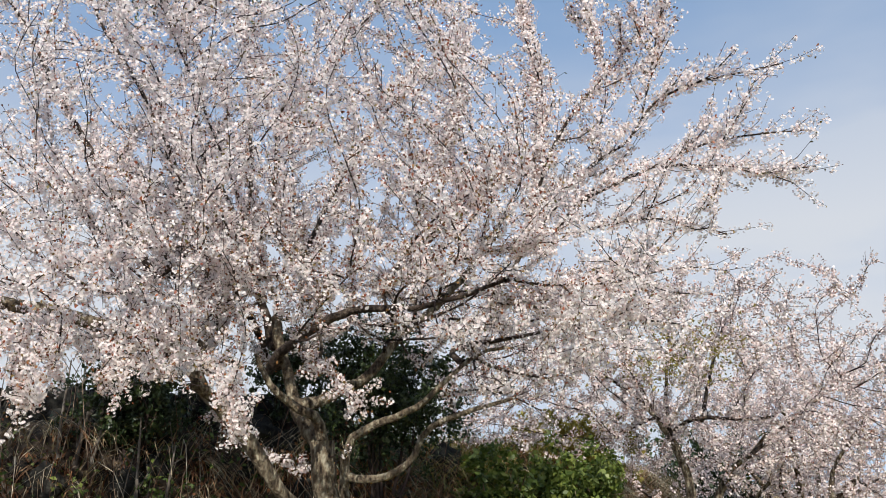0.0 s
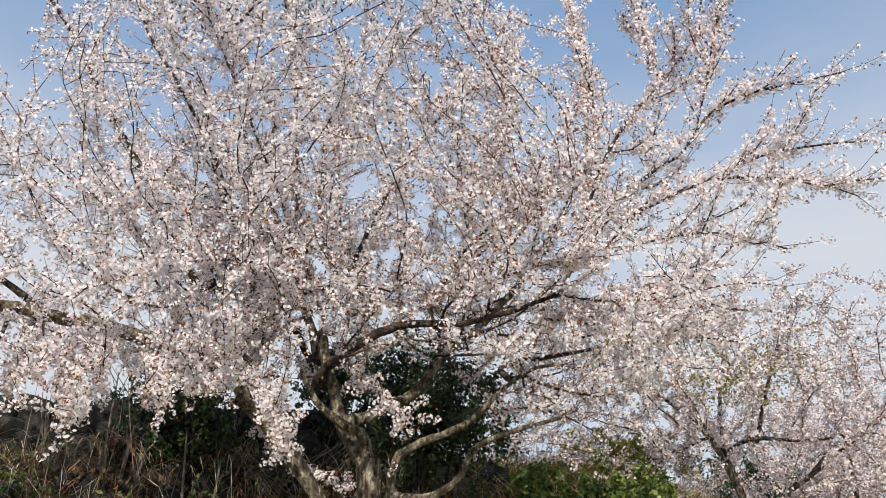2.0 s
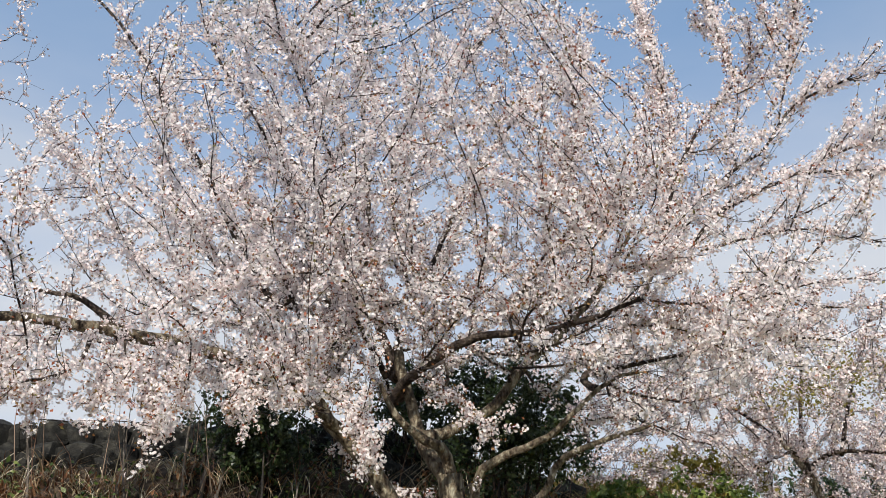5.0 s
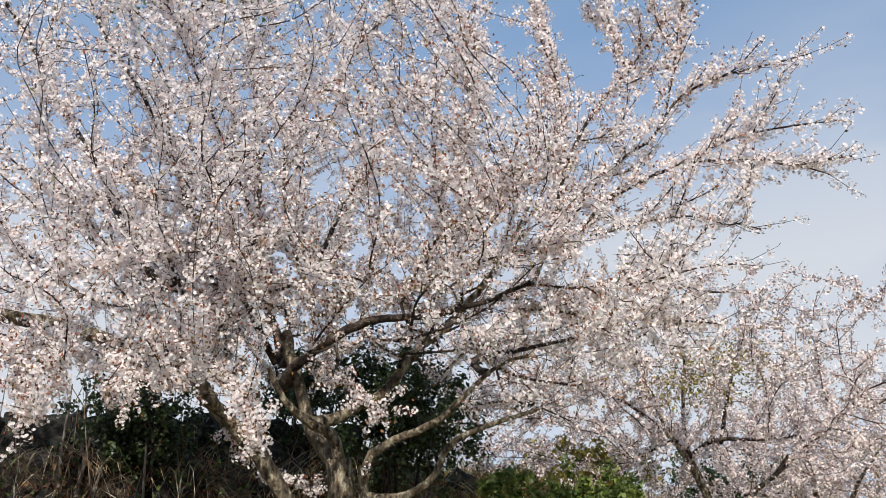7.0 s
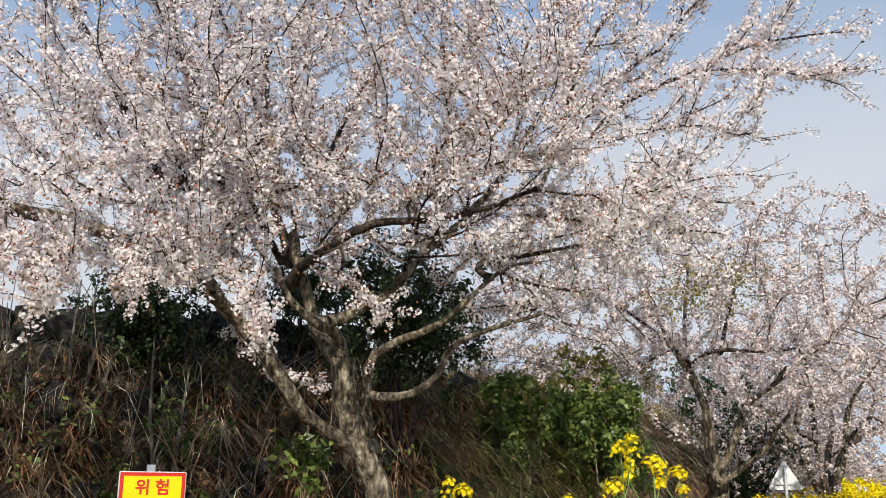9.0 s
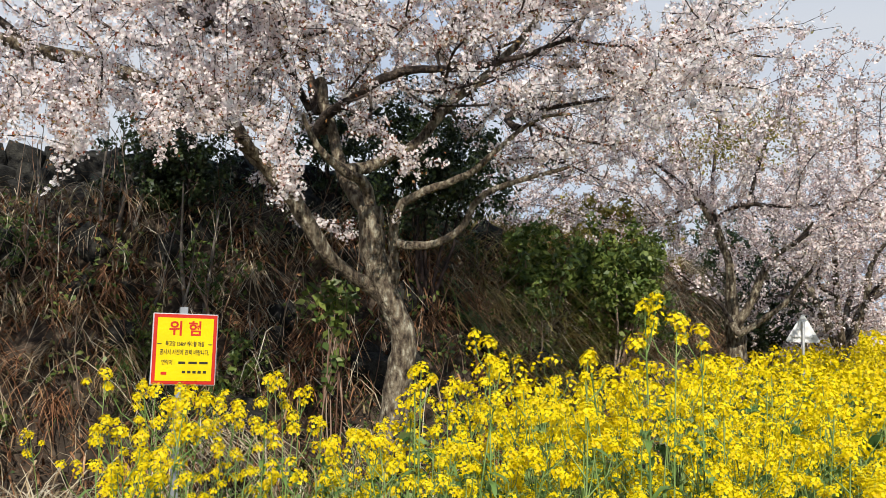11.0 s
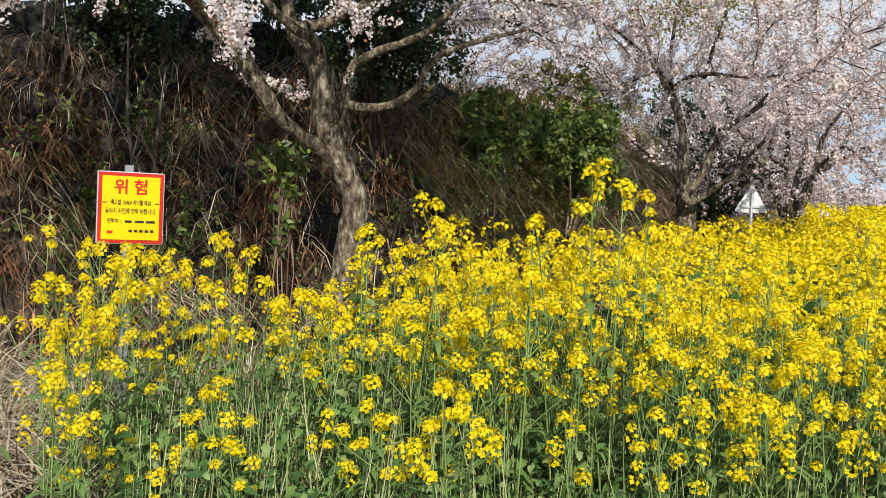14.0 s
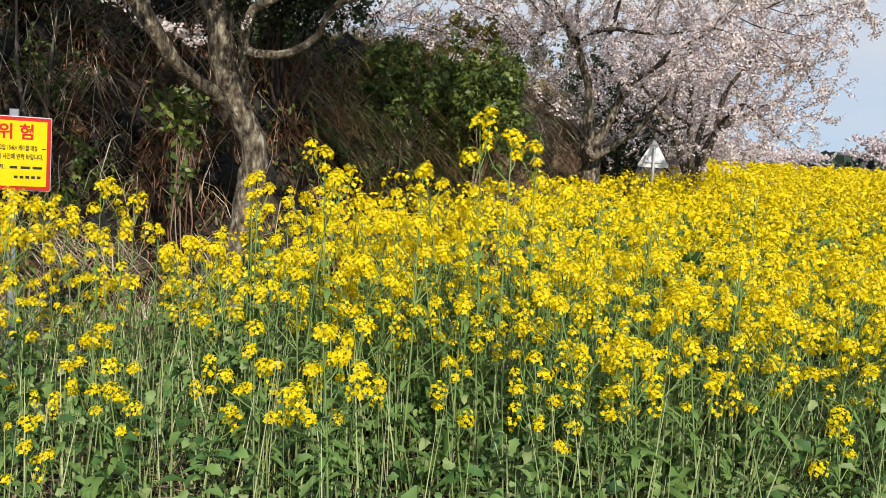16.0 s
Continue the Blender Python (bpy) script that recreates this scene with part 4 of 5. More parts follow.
grass("rusty_grass", RUST, 6500, -6, 8, -0.3, 2.3, 0.12, 0.42, 0.0075, 1.0, 71, "withered rust-brown grass hanging on the bank")
grass("dry_grass", DRY, 3000, -6, 9, -0.7, 2.6, 0.2, 0.55, 0.006, 1.1, 72, "dry tan grass tufts on the bank")
grass("reed_grass", STRAW, 450, -6, 4.5, -0.9, 1.4, 0.45, 0.9, 0.006, 1.3, 73, "long pale arching grass blades on the bank")
grass("green_grass", WEED, 7000, -6, 10, -0.6, 2.6, 0.1, 0.32, 0.004, 0.8, 74, "green grass and weeds growing through the bank")
grass("yellow_grass", OLIVE, 1300, 1.9, 4.2, 0.2, 2.0, 0.3, 0.8, 0.010, 1.1, 75, "tall yellow-green bamboo grass on the bank")
grass("slope_grass", DRY, 1800, 1.7, 6.0, -0.3, 2.4, 0.15, 0.4, 0.007, 1.2, 70, "tan dry grass hanging on the slope")
grass("verge_grass", DRY, 4500, 5.5, 11.5, -1.4, 2.6, 0.25, 0.7, 0.010, 1.0, 68, "dry grass along the foot of the bank further on")
grass("pale_grass", STRAW, 1100, -5.5, 1.5, 0.0, 2.2, 0.2, 0.55, 0.003, 1.3, 69, "pale tangled dry grass on the bank")
grass("top_grass", DRY, 2500, -7, 3, 1.9, 3.6, 0.2, 0.5, 0.003, 0.6, 76, "dry grass along the top of the bank", up=1.4)

for mat, n, seed, name in ((RUST, 10000, 81, "brown_thatch"), (DRY, 4500, 82, "tan_thatch")):
    pos, nrm, r = bank_places(n, -6, 8, -0.3, 2.4, seed)
    lean = r.normal(0, 1, (n, 3)) + nrm * 0.35 + np.array([0, 0, -0.3])
    v, f = blades(pos + nrm * r.uniform(0.02, 0.14, (n, 1)), lean, r.uniform(0.08, 0.32, n), 0.007 * r.uniform(0.6, 1.5, n), r.uniform(0.1, 0.9, n), 2)
    tagged(new(name, mesh_from(name, v, [f], mat)), "tangled dead grass matted over the bank", "grass", kind="stuff")

pos, nrm, r = bank_places(14000, -6, 9, -0.4, 2.4, 77)
v, f = scatter(LEAF_V, LEAF_F, pos + nrm * r.uniform(0.02, 0.16, (14000, 1)), frames_facing(nrm + r.normal(0, 0.7, nrm.shape), r.uniform(0, 6.28, 14000)), r.uniform(0.02, 0.06, 14000))
tagged(new("bank_weeds", mesh_from("bank_weeds", v, [f], WEED)), "low green weeds and creeper leaves on the bank", "weeds", kind="stuff")

pos, nrm, r = bank_places(420, -6, 8, -0.3, 2.4, 78)
tb = Tubes()
for p, q in zip(pos, nrm):
    top = p + unit(q * 0.5 + np.array([0, 0, 1.2]) + r.normal(0, 0.3, 3)) * r.uniform(0.3, 1.0)
    tb.add(np.array([p, (p + top) / 2 + r.normal(0, 0.04, 3), top]), np.array([0.005, 0.0035, 0.0015]), 4)
tagged(new("dead_stems", tb.mesh("dead_stems", DEADWOOD)), "thin dead brown stems standing on the bank", "stems", kind="stuff")



def tussocks(name, mat, clumps, per, x0, x1, d0, d1, lo, hi, width, seed, label):
    """Clumps of dead grass that spill outwards and hang down the bank."""
    at, nrm, r = bank_places(clumps, x0, x1, d0, d1, seed)
    big = np.repeat(r.uniform(0.6, 1.3, clumps), per)
    n = clumps * per
    pos = np.repeat(at, per, axis=0) + r.normal(0, 0.05, (n, 3)) * big[:, None] + np.repeat(nrm, per, axis=0) * 0.04
    lean = np.repeat(nrm + r.normal(0, 0.25, (clumps, 3)), per, axis=0) + r.normal(0, 0.5, (n, 3)) + np.array([0, 0, 0.25])
    v, f = blades(pos, lean, big * r.uniform(lo, hi, n), width * r.uniform(0.6, 1.4, n), r.uniform(0.9, 2.0, n), 4)
    return tagged(new(name, mesh_from(name, v, [f], mat)), label, "grass", kind="stuff")


tussocks("rusty_tussock", RUST, 170, 45, -5.5, 5.0, -0.2, 2.2, 0.1, 0.28, 0.006, 171, "hanging clumps of rust-brown dead grass on the bank")
tussocks("tan_tussock", DRY, 80, 45, -5.5, 6.5, -0.2, 2.3, 0.12, 0.34, 0.005, 172, "hanging clumps of tan dead grass on the bank")
tussocks("pale_tussock", STRAW, 20, 45, -5.5, 5.0, -0.2, 2.0, 0.25, 0.55, 0.004, 173, "pale bleached grass clumps hanging from the bank")
tussocks("slope_tussock", GOLD_STRAW, 46, 50, 1.9, 4.4, 0.0, 2.2, 0.2, 0.45, 0.006, 174, "tan grass clumps spilling down the slope")
tussocks("far_tussock", STRAW, 60, 50, 4.6, 7.5, 0.0, 2.2, 0.25, 0.55, 0.007, 177, "pale dry grass clumps on the slope beyond the shrub")
tussocks("green_tussock", WEED, 70, 45, -5.5, 6.0, -0.3, 2.2, 0.15, 0.4, 0.0045, 175, "tufts of green grass on the bank")
pos, nrm, r = bank_places(150, -6, 8, -0.2, 2.3, 176)
q = np.repeat(np.arange(150), 34)
at = pos[q] + r.normal(0, 0.09, (len(q), 3)) + nrm[q] * r.uniform(0.03, 0.2, (len(q), 1))
v, f = scatter(LEAF_V, LEAF_F, at, frames_facing(nrm[q] + r.normal(0, 0.6, at.shape) + (0, 0, 0.5), r.uniform(0, 6.28, len(q))), r.uniform(0.03, 0.075, len(q)))
tagged(new("creeper", mesh_from("creeper", v, [f], BUSH)), "patches of green creeper leaves on the bank", "creeper", kind="stuff")
pos, nrm, r = bank_places(9000, -6, 6, -0.3, 2.3, 178)
v, f = scatter(LEAF_V, LEAF_F, pos + nrm * r.uniform(0.01, 0.13, (9000, 1)), frames_facing(nrm + r.normal(0, 0.8, nrm.shape), r.uniform(0, 6.28, 9000)), r.uniform(0.02, 0.06, 9000))
tagged(new("dead_leaves", mesh_from("dead_leaves", v, [f], RUST)), "withered brown leaves caught in the growth of the bank", "leaves", kind="stuff")

# straw lying and arching at the foot of the bank
r = np.random.default_rng(79)
n = 3800
px, py = r.uniform(-4.2, -0.45, n), r.uniform(4.2, 6.7, n)
pos = np.column_stack([px, py, ground_z(px, py) + r.uniform(0, 0.10, n)])
lean = np.column_stack([r.normal(0, 1, (n, 2)), np.abs(r.normal(0.25, 0.3, n))])
v, f = blades(pos, lean, r.uniform(0.3, 0.8, n), 0.0048 * r.uniform(0.6, 1.3, n), r.uniform(0.2, 1.2, n), 4)
tagged(new("straw", mesh_from("straw", v, [f], STRAW)), "matted pale straw lying at the foot of the bank", "straw", kind="stuff")


def reed_tuft(at, n, height, seed):
    r = np.random.default_rng(seed)
    z = float(ground_z(*at)) - 0.03
    root = thing("reed_tuft", (at[0], at[1], z), "pale dead silvergrass tuft with arching blades", "grass tuft", "silvergrass tufts")
    a = r.uniform(0, 6.28, n)
    pos = np.column_stack([np.cos(a) * 0.07 * r.random(n), np.sin(a) * 0.07 * r.random(n), np.zeros(n)])
    lean = np.column_stack([np.cos(a) * 0.5, np.sin(a) * 0.5 - 0.15, r.uniform(0.8, 1.6, n)])
    v, f = blades(pos, lean, height * r.uniform(0.5, 1.1, n), np.full(n, 0.005), r.uniform(0.8, 1.7, n), 6)
    child("blade_mass", mesh_from("blade_mass", v, [f], STRAW), root, "", "stuff")


for k, (x, y, n, h) in enumerate([(-1.25, 5.9, 60, 0.95), (-1.8, 5.6, 70, 1.0), (-1.05, 5.4, 50, 0.9), (-1.5, 5.2, 55, 0.95), (-2.1, 5.3, 55, 1.0), (-0.85, 5.8, 40, 0.9), (-1.4, 6.2, 60, 1.0), (-1.95, 6.3, 60, 1.0), (-0.35, 6.1, 30, 0.7), (-2.4, 6.0, 60, 0.8), (-0.75, 6.3, 40, 0.75), (-0.15, 6.5, 45, 0.7), (0.25, 6.7, 35, 0.6), (-1.5, 6.6, 50, 0.8),
                                  (1.5, 7.3, 40, 0.6), (2.3, 8.3, 40, 0.6), (-2.9, 5.7, 60, 0.8), (1.15, 6.9, 30, 0.5), (3.0, 9.2, 45, 0.7), (4.4, 10.2, 45, 0.7)]):
    reed_tuft((x, y), n, h, 200 + k)
r = random.Random(15)
for k in range(16):
    x = r.uniform(1.9, 4.5)
    q = np.linspace(5, 14, 300)
    d, _ = bank_distance(np.full(300, x), q)
    y = float(q[np.abs(d - r.uniform(0.1, 1.3)).argmin()])
    reed_tuft((x, y), r.randint(30, 50), r.uniform(0.5, 0.85), 330 + k)
for k in range(24):                               # straggling tufts all over the bank
    x = r.uniform(-5.0, 5.2)
    q = np.linspace(5, 14, 300)
    d, _ = bank_distance(np.full(300, x), q)
    y = float(q[np.abs(d - r.uniform(0.0, 1.9)).argmin()])
    reed_tuft((x, y), r.randint(14, 34), r.uniform(0.35, 0.7), 260 + k)


# ---- stones ----
def stone_mesh(seed, mat):
    bm = bmesh.new()
    bmesh.ops.create_icosphere(bm, subdivisions=2, radius=0.5)
    r = random.Random(seed)
    off = Vector((r.uniform(0, 50), r.uniform(0, 50), 0))
    for w in bm.verts:
        w.co *= 1 + 0.6 * noise.noise(w.co * 2.6 + off)
        w.co = Vector([max(-0.36, min(0.36, c)) for c in w.co])
    me = bpy.data.meshes.new("stone")
    bm.to_mesh(me)
    bm.free()
    me.materials.append(mat)
    return me


STONES = [stone_mesh(s, ROCK) for s in range(9)]
wall = thing("stone_wall", (-3.0, 8.75, 2.6), "low dry wall of rough dark basalt along the bank top", "wall", kind="structure")
r = random.Random(4)
line = [(-7.5, 7.75), (-5.0, 8.25), (-3.0, 8.72), (-1.2, 9.05), (0.4, 9.35)]
for course in range(3):
    s = 0.0
    while s < 8.05:
        w = r.uniform(0.17, 0.38)
        x = -7.4 + s
        y = float(np.interp(x, [p[0] for p in line], [p[1] for p in line]))
        ob = new("stone", STONES[r.randrange(9)])
        ob.parent = wall
        ob.matrix_parent_inverse = Matrix.Translation((3.0, -8.75, -2.6))
        h = 0.24
        ob.location = (x + w / 2, y + r.uniform(-0.06, 0.06) + 0.05 * course, 2.26 + course * 0.2 + r.uniform(-0.03, 0.03))
        ob.rotation_euler = (r.uniform(-0.3, 0.3), r.uniform(-0.2, 0.2), r.uniform(0, 6.28))
        ob.scale = (w * 1.45, w * 1.35, h * 1.6)
        s += w * 0.93

r = random.Random(8)
for k in range(95):
    x = r.uniform(-5.0, 5.0)
    q = np.linspace(5, 14, 200)
    d, _ = bank_distance(np.full(200, x), q)
    y = float(q[np.abs(d - r.uniform(0.1, 1.7)).argmin()])
    ob = new("boulder", STONES[r.randrange(9)])
    s = r.uniform(0.2, 0.5)
    ob.location = (x, y, float(ground_z(x, y)) + 0.04)
    ob.rotation_euler = (r.uniform(0, 6), r.uniform(0, 6), r.uniform(0, 6))
    ob.scale = (s, s * r.uniform(0.7, 1), s * r.uniform(0.6, 0.9))
    tagged(ob, "rough dark boulder sticking out of the bank", "boulder", "boulders in the bank")


# ---- warning sign ----
def plain(name, colour, rough=0.5, metal=0.0, dirt=0.15):
    m = material(name, [tuple(c * (1 - dirt) for c in colour), colour], rough, 7, 0.15, 60)
    m.node_tree.nodes["Principled BSDF"].inputs["Metallic"].default_value = metal
    return m


YELLOW = plain("sign_yellow", (0.86, 0.62, 0.0), 0.4)
RED = plain("sign_red", (0.55, 0.03, 0.015), 0.4)
BLACK = plain("sign_black", (0.03, 0.028, 0.02), 0.5)
ALU = plain("aluminium", (0.62, 0.63, 0.63), 0.45, 0.4)
ZINC = plain("galvanised_steel", (0.36, 0.38, 0.40), 0.5, 0.55, 0.3)


def slab(w, d, h, bevel=0.0, at=(0, 0, 0)):
    bm = bmesh.new()
    bmesh.ops.create_cube(bm, size=1, matrix=Matrix.Translation(at) @ Matrix.Diagonal((w, d, h, 1)))
    if bevel:
        bmesh.ops.bevel(bm, geom=bm.edges[:], offset=bevel, segments=2, affect="EDGES")
    return bm


def lettering(text, size, at, mat, parent, squeeze=1.0, bold=0.0):
    cu = bpy.data.curves.new("lettering", "FONT")
    cu.body, cu.size, cu.align_x, cu.align_y, cu.extrude, cu.offset = text, size, "CENTER", "CENTER", 0.0006, bold
    tmp = bpy.data.objects.new("lettering", cu)
    scene.collection.objects.link(tmp)
    me = bpy.data.meshes.new_from_object(tmp.evaluated_get(bpy.context.evaluated_depsgraph_get()))
    bpy.data.objects.remove(tmp)
    me.transform(Matrix.Translation(at) @ pose(0, 0, 0, 90) @ Matrix.Diagonal((squeeze, 1, 1, 1)))
    me.materials.clear()
    me.materials.append(mat)
    ob = new("lettering", me)
    ob.parent = parent
    return ob


sx, sy = -0.462, 5.49
sign = thing("warning_sign", (sx, sy, float(ground_z(sx, sy))), "yellow warning sign with a red border on a steel post", "sign")
sign.rotation_euler = (0, radians(1.0), radians(13))
cz = 1.19
bm = slab(0.346, 0.022, 0.388, 0.003, (0.0, 0, cz))
part("plate", bm, ALU, sign, "folded aluminium plate")
part("border", slab(0.336, 0.003, 0.378, 0, (0.0, -0.0125, cz)), RED, sign, "red painted border")
face = part("panel", slab(0.298, 0.003, 0.340, 0, (0.0, -0.0155, cz)), YELLOW, sign, "yellow painted face")
fy = -0.0178
lettering("위 험", 0.085, (0.0, fy, cz + 0.108), RED, sign, 1.0, 0.0022)
lettering("특고압 154kV 케이블 매설", 0.031, (0.0, fy, cz + 0.028), BLACK, sign, 0.62, 0.0006)
lettering("공사시 사전에 연락 바랍니다.", 0.033, (0.0, fy, cz - 0.018), BLACK, sign, 0.66, 0.0006)
lettering("연락처 :", 0.029, (-0.085, fy, cz - 0.072), BLACK, sign, 0.75, 0.0006)
for k in range(3):
    part("text_bar", slab((0.036, 0.046, 0.046)[k], 0.0015, 0.013, 0, (-0.012 + k * 0.058, fy, cz - 0.072)), BLACK, sign)
for k in range(5):
    part("text_bar", slab(0.018, 0.0015, 0.014, 0, (0.0 + k * 0.028, fy, cz - 0.122)), BLACK, sign)
part("logo", slab(0.03, 0.0015, 0.016, 0, (-0.105, fy, cz - 0.13)), RED, sign)
for s in (-1, 1):
    bm = slab(0.022, 0.0015, 0.005, 0, (s * 0.135, fy, cz + 0.028))
    part("arrow", bm, BLACK, sign)
bm = bmesh.new()
for dx, dy, w, d in ((0, 0, 0.042, 0.004), (-0.019, 0.016, 0.004, 0.03), (0.019, 0.016, 0.004, 0.03)):
    bmesh.ops.create_cube(bm, size=1, matrix=Matrix.Translation((dx - 0.01, dy + 0.014, 0.69)) @ Matrix.Diagonal((w, d, 1.46, 1)))
part("post", bm, ZINC, sign, "galvanised steel channel post")

# triangular road sign seen from behind
tx, ty = 6.57, 11.25
tri = thing("triangular_sign", (tx, ty, float(ground_z(tx, ty))), "triangular road sign seen from its bare grey back", "sign")
tri.rotation_euler = (0, 0, radians(-22))
bm = bmesh.new()
pts = []
for k in range(3):
    a = math.pi / 2 + k * 2 * math.pi / 3
    c = Vector((math.cos(a), 0, math.sin(a))) * 0.205
    for q in range(-2, 3):
        b = a + q * 0.5
        pts.append((c.x + 0.022 * math.cos(b), 0, 1.28 + c.z + 0.022 * math.sin(b)))
top = [bm.verts.new((x, -0.004, z)) for x, y, z in pts]
low = [bm.verts.new((x, 0.004, z)) for x, y, z in pts]
bm.faces.new(top), bm.faces.new(low[::-1])
for k in range(len(pts)):
    bm.faces.new((top[k - 1], top[k], low[k], low[k - 1]))
bmesh.ops.recalc_face_normals(bm, faces=bm.faces)
part("plate", bm, plain("grey_plate", (0.84, 0.84, 0.82), 0.6, 0.0, 0.2), tri, "unpainted weathered plate back")
tb = Tubes()
tb.add(np.array([(0, -0.035, -0.05), (0, -0.035, 0.7), (0, -0.035, 1.42)]), np.array([0.019, 0.019, 0.019]), 12)
child("post", tb.mesh("post", ALU), tri, "round galvanised post")
part("bracket", slab(0.26, 0.02, 0.028, 0.002, (0, -0.016, 1.23)), ALU, tri)

# ---- rape flowers ----
def bud_template():
    v = np.array([(0, 0, -1), (0.6, 0, 0), (-0.3, 0.52, 0), (-0.3, -0.52, 0), (0, 0, 1.0)])
    f = np.array([(0, 2, 1), (0, 3, 2), (0, 1, 3), (4, 1, 2), (4, 2, 3), (4, 3, 1)])
    return v, f


def head_places(n, radius, long, r):
    """Where the open flowers of one head sit, and which way they face."""
    k = np.arange(n) + 0.5
    th = np.arccos(1 - k / n * 1.45)
    ph = k * 2.39996 + r.uniform(0, 6.28)
    d = np.column_stack([np.sin(th) * np.cos(ph), np.sin(th) * np.sin(ph), np.cos(th)])
    pos = d * radius * [1, 1, 0.95] * r.uniform(0.62, 1.2, (n, 1))
    if long:
        m = n // 2
        pos[-m:] = np.column_stack([np.cos(ph[-m:]) * radius * 0.8, np.sin(ph[-m:]) * radius * 0.8, -long * np.linspace(0.15, 1, m)])
    return pos, unit(d + np.array([0, 0, 0.35]) + r.normal(0, 0.25, (n, 3)))


def head_meshes(seed, n, radius, long=0.0):
    r = np.random.default_rng(seed)
    pos, nrm = head_places(n, radius, long, r)
    v, f = scatter(RAPE_V, RAPE_F, pos, frames_facing(nrm, r.uniform(0, 6.28, n)), r.uniform(0.0090, 0.0118, n))
    bv, bf = bud_template()
    m = 5
    bp = np.column_stack([r.normal(0, 0.008, (m, 2)), radius * 0.75 + r.uniform(-0.004, 0.012, m)])
    v2, f2 = scatter(bv, bf, bp, frames_facing(r.normal(0, 0.3, (m, 3)) + (0, 0, 1), np.zeros(m)), np.full(m, 0.0045))
    petals = mesh_from("flower_head", v, [f], RAPE_PETAL)
    return petals, mesh_from("bud_tip", v2, [f2], BUD)


BUD = material("rape_bud", [(0.35, 0.42, 0.05), (0.55, 0.52, 0.06)], 0.5, 30)
HEADS = [head_meshes(300 + k, (28, 22, 30, 24, 26, 15)[k], (0.032, 0.027, 0.036, 0.026, 0.029, 0.022)[k], (0, 0, 0, 0.05, 0.07, 0)[k]) for k in range(6)]


def leaf_mesh(seed, length, width):
    r = np.random.default_rng(seed)
    v, f = [], []
    for k in range(6):
        s = k / 5
        w = width * (math.sin(math.pi * min(1, s * 0.9 + 0.08)) ** 0.7) * (1 + 0.18 * (-1) ** k)
        x, z = length * (s - 0.12 * s * s), length * (0.35 * s - 0.75 * s * s)
        v += [(x, -w, z + 0.25 * w), (x, 0, z), (x, w, z + 0.25 * w)]
        if k:
            a = 3 * k
            f += [(a - 3, a - 2, a + 1, a), (a - 2, a - 1, a + 2, a + 1)]
    return np.array(v), np.array(f)


LEAVES = [leaf_mesh(k, (0.12, 0.09, 0.15, 0.085)[k], (0.017, 0.012, 0.028, 0.026)[k]) for k in range(4)]
LEAF_MESHES = [mesh_from("leaf", v, [f], RAPE_LEAF, True) for v, f in LEAVES]


def plant_plan(seed, height, branches, low, arm=1.0):
    """Stem lines, heads and leaves of one plant as plain numbers."""
    r = np.random.default_rng(seed)
    sway = r.normal(0, 0.05, 2) * height
    t = np.linspace(0, 1, 6)
    main_line = np.column_stack([sway[0] * t ** 2, sway[1] * t ** 2, height * t])
    lines, heads, leaves = [(main_line, 0.0055)], [(main_line[-1], 0)], []
    for k in range(branches):
        s = r.uniform(low, 0.9)
        a = k * 2.4 + r.uniform(-0.4, 0.4)
        b = np.array([sway[0] * s * s, sway[1] * s * s, height * s])
        ln = height * r.uniform(0.12, 0.3) * arm
        top = b + np.array([math.cos(a), math.sin(a), 0]) * ln * r.uniform(0.35, 0.7)
        top[2] += ln * r.uniform(0.7, 1.0)
        top[2] = min(top[2], height * 1.02)
        mid = (b + top) / 2 + np.array([math.cos(a), math.sin(a), -0.15]) * ln * 0.12
        lines.append((np.array([b, mid, top]), 0.003))
        heads.append((top, r.integers(0, 6)))
    for k in range(10):
        s = r.uniform(0.06, 0.78)
        leaves.append((np.array([sway[0] * s * s, sway[1] * s * s, height * s]), r.uniform(0, 6.28), 2 if s < 0.35 else r.integers(0, 2), r.uniform(0.7, 1.2)))
    return lines, heads, leaves


def rape_plant(seed, height, branches, low, arm=1.0):
    root = thing("rape_plant", (0, 0, 0), "yellow-flowering rape plant with green stems and leaves", "flower", "rape plants")
    lines, heads, leaves = plant_plan(seed, height, branches, low, arm)
    tb = Tubes()
    for pts, rad in lines:
        tb.add(pts, np.linspace(rad, rad * 0.45, len(pts)), 4)
    child("stem", tb.mesh("stem", RAPE_STEM), root)
    r = np.random.default_rng(seed + 1)
    for at, kind in heads:
        petals, buds = HEADS[kind]
        h = child("flower_head", petals, root)
        h.location, h.rotation_euler = at, (r.normal(0, 0.2), r.normal(0, 0.2), r.uniform(0, 6.28))
        child("bud_tip", buds, h, "", "stuff")
    for at, a, kind, s in leaves:
        q = child("leaf", LEAF_MESHES[kind], root)
        q.location, q.rotation_euler, q.scale = at, (0, r.uniform(-0.5, 0.1), a), (s, s, s)
    return root


ARCH = [(400, 1.0, 6, 0.5), (401, 1.05, 7, 0.45), (402, 0.95, 5, 0.55), (403, 0.80, 5, 0.5), (404, 0.66, 4, 0.5), (405, 1.0, 8, 0.45), (406, 1.3, 3, 0.84, 0.4), (407, 1.2, 2, 0.86, 0.4)]


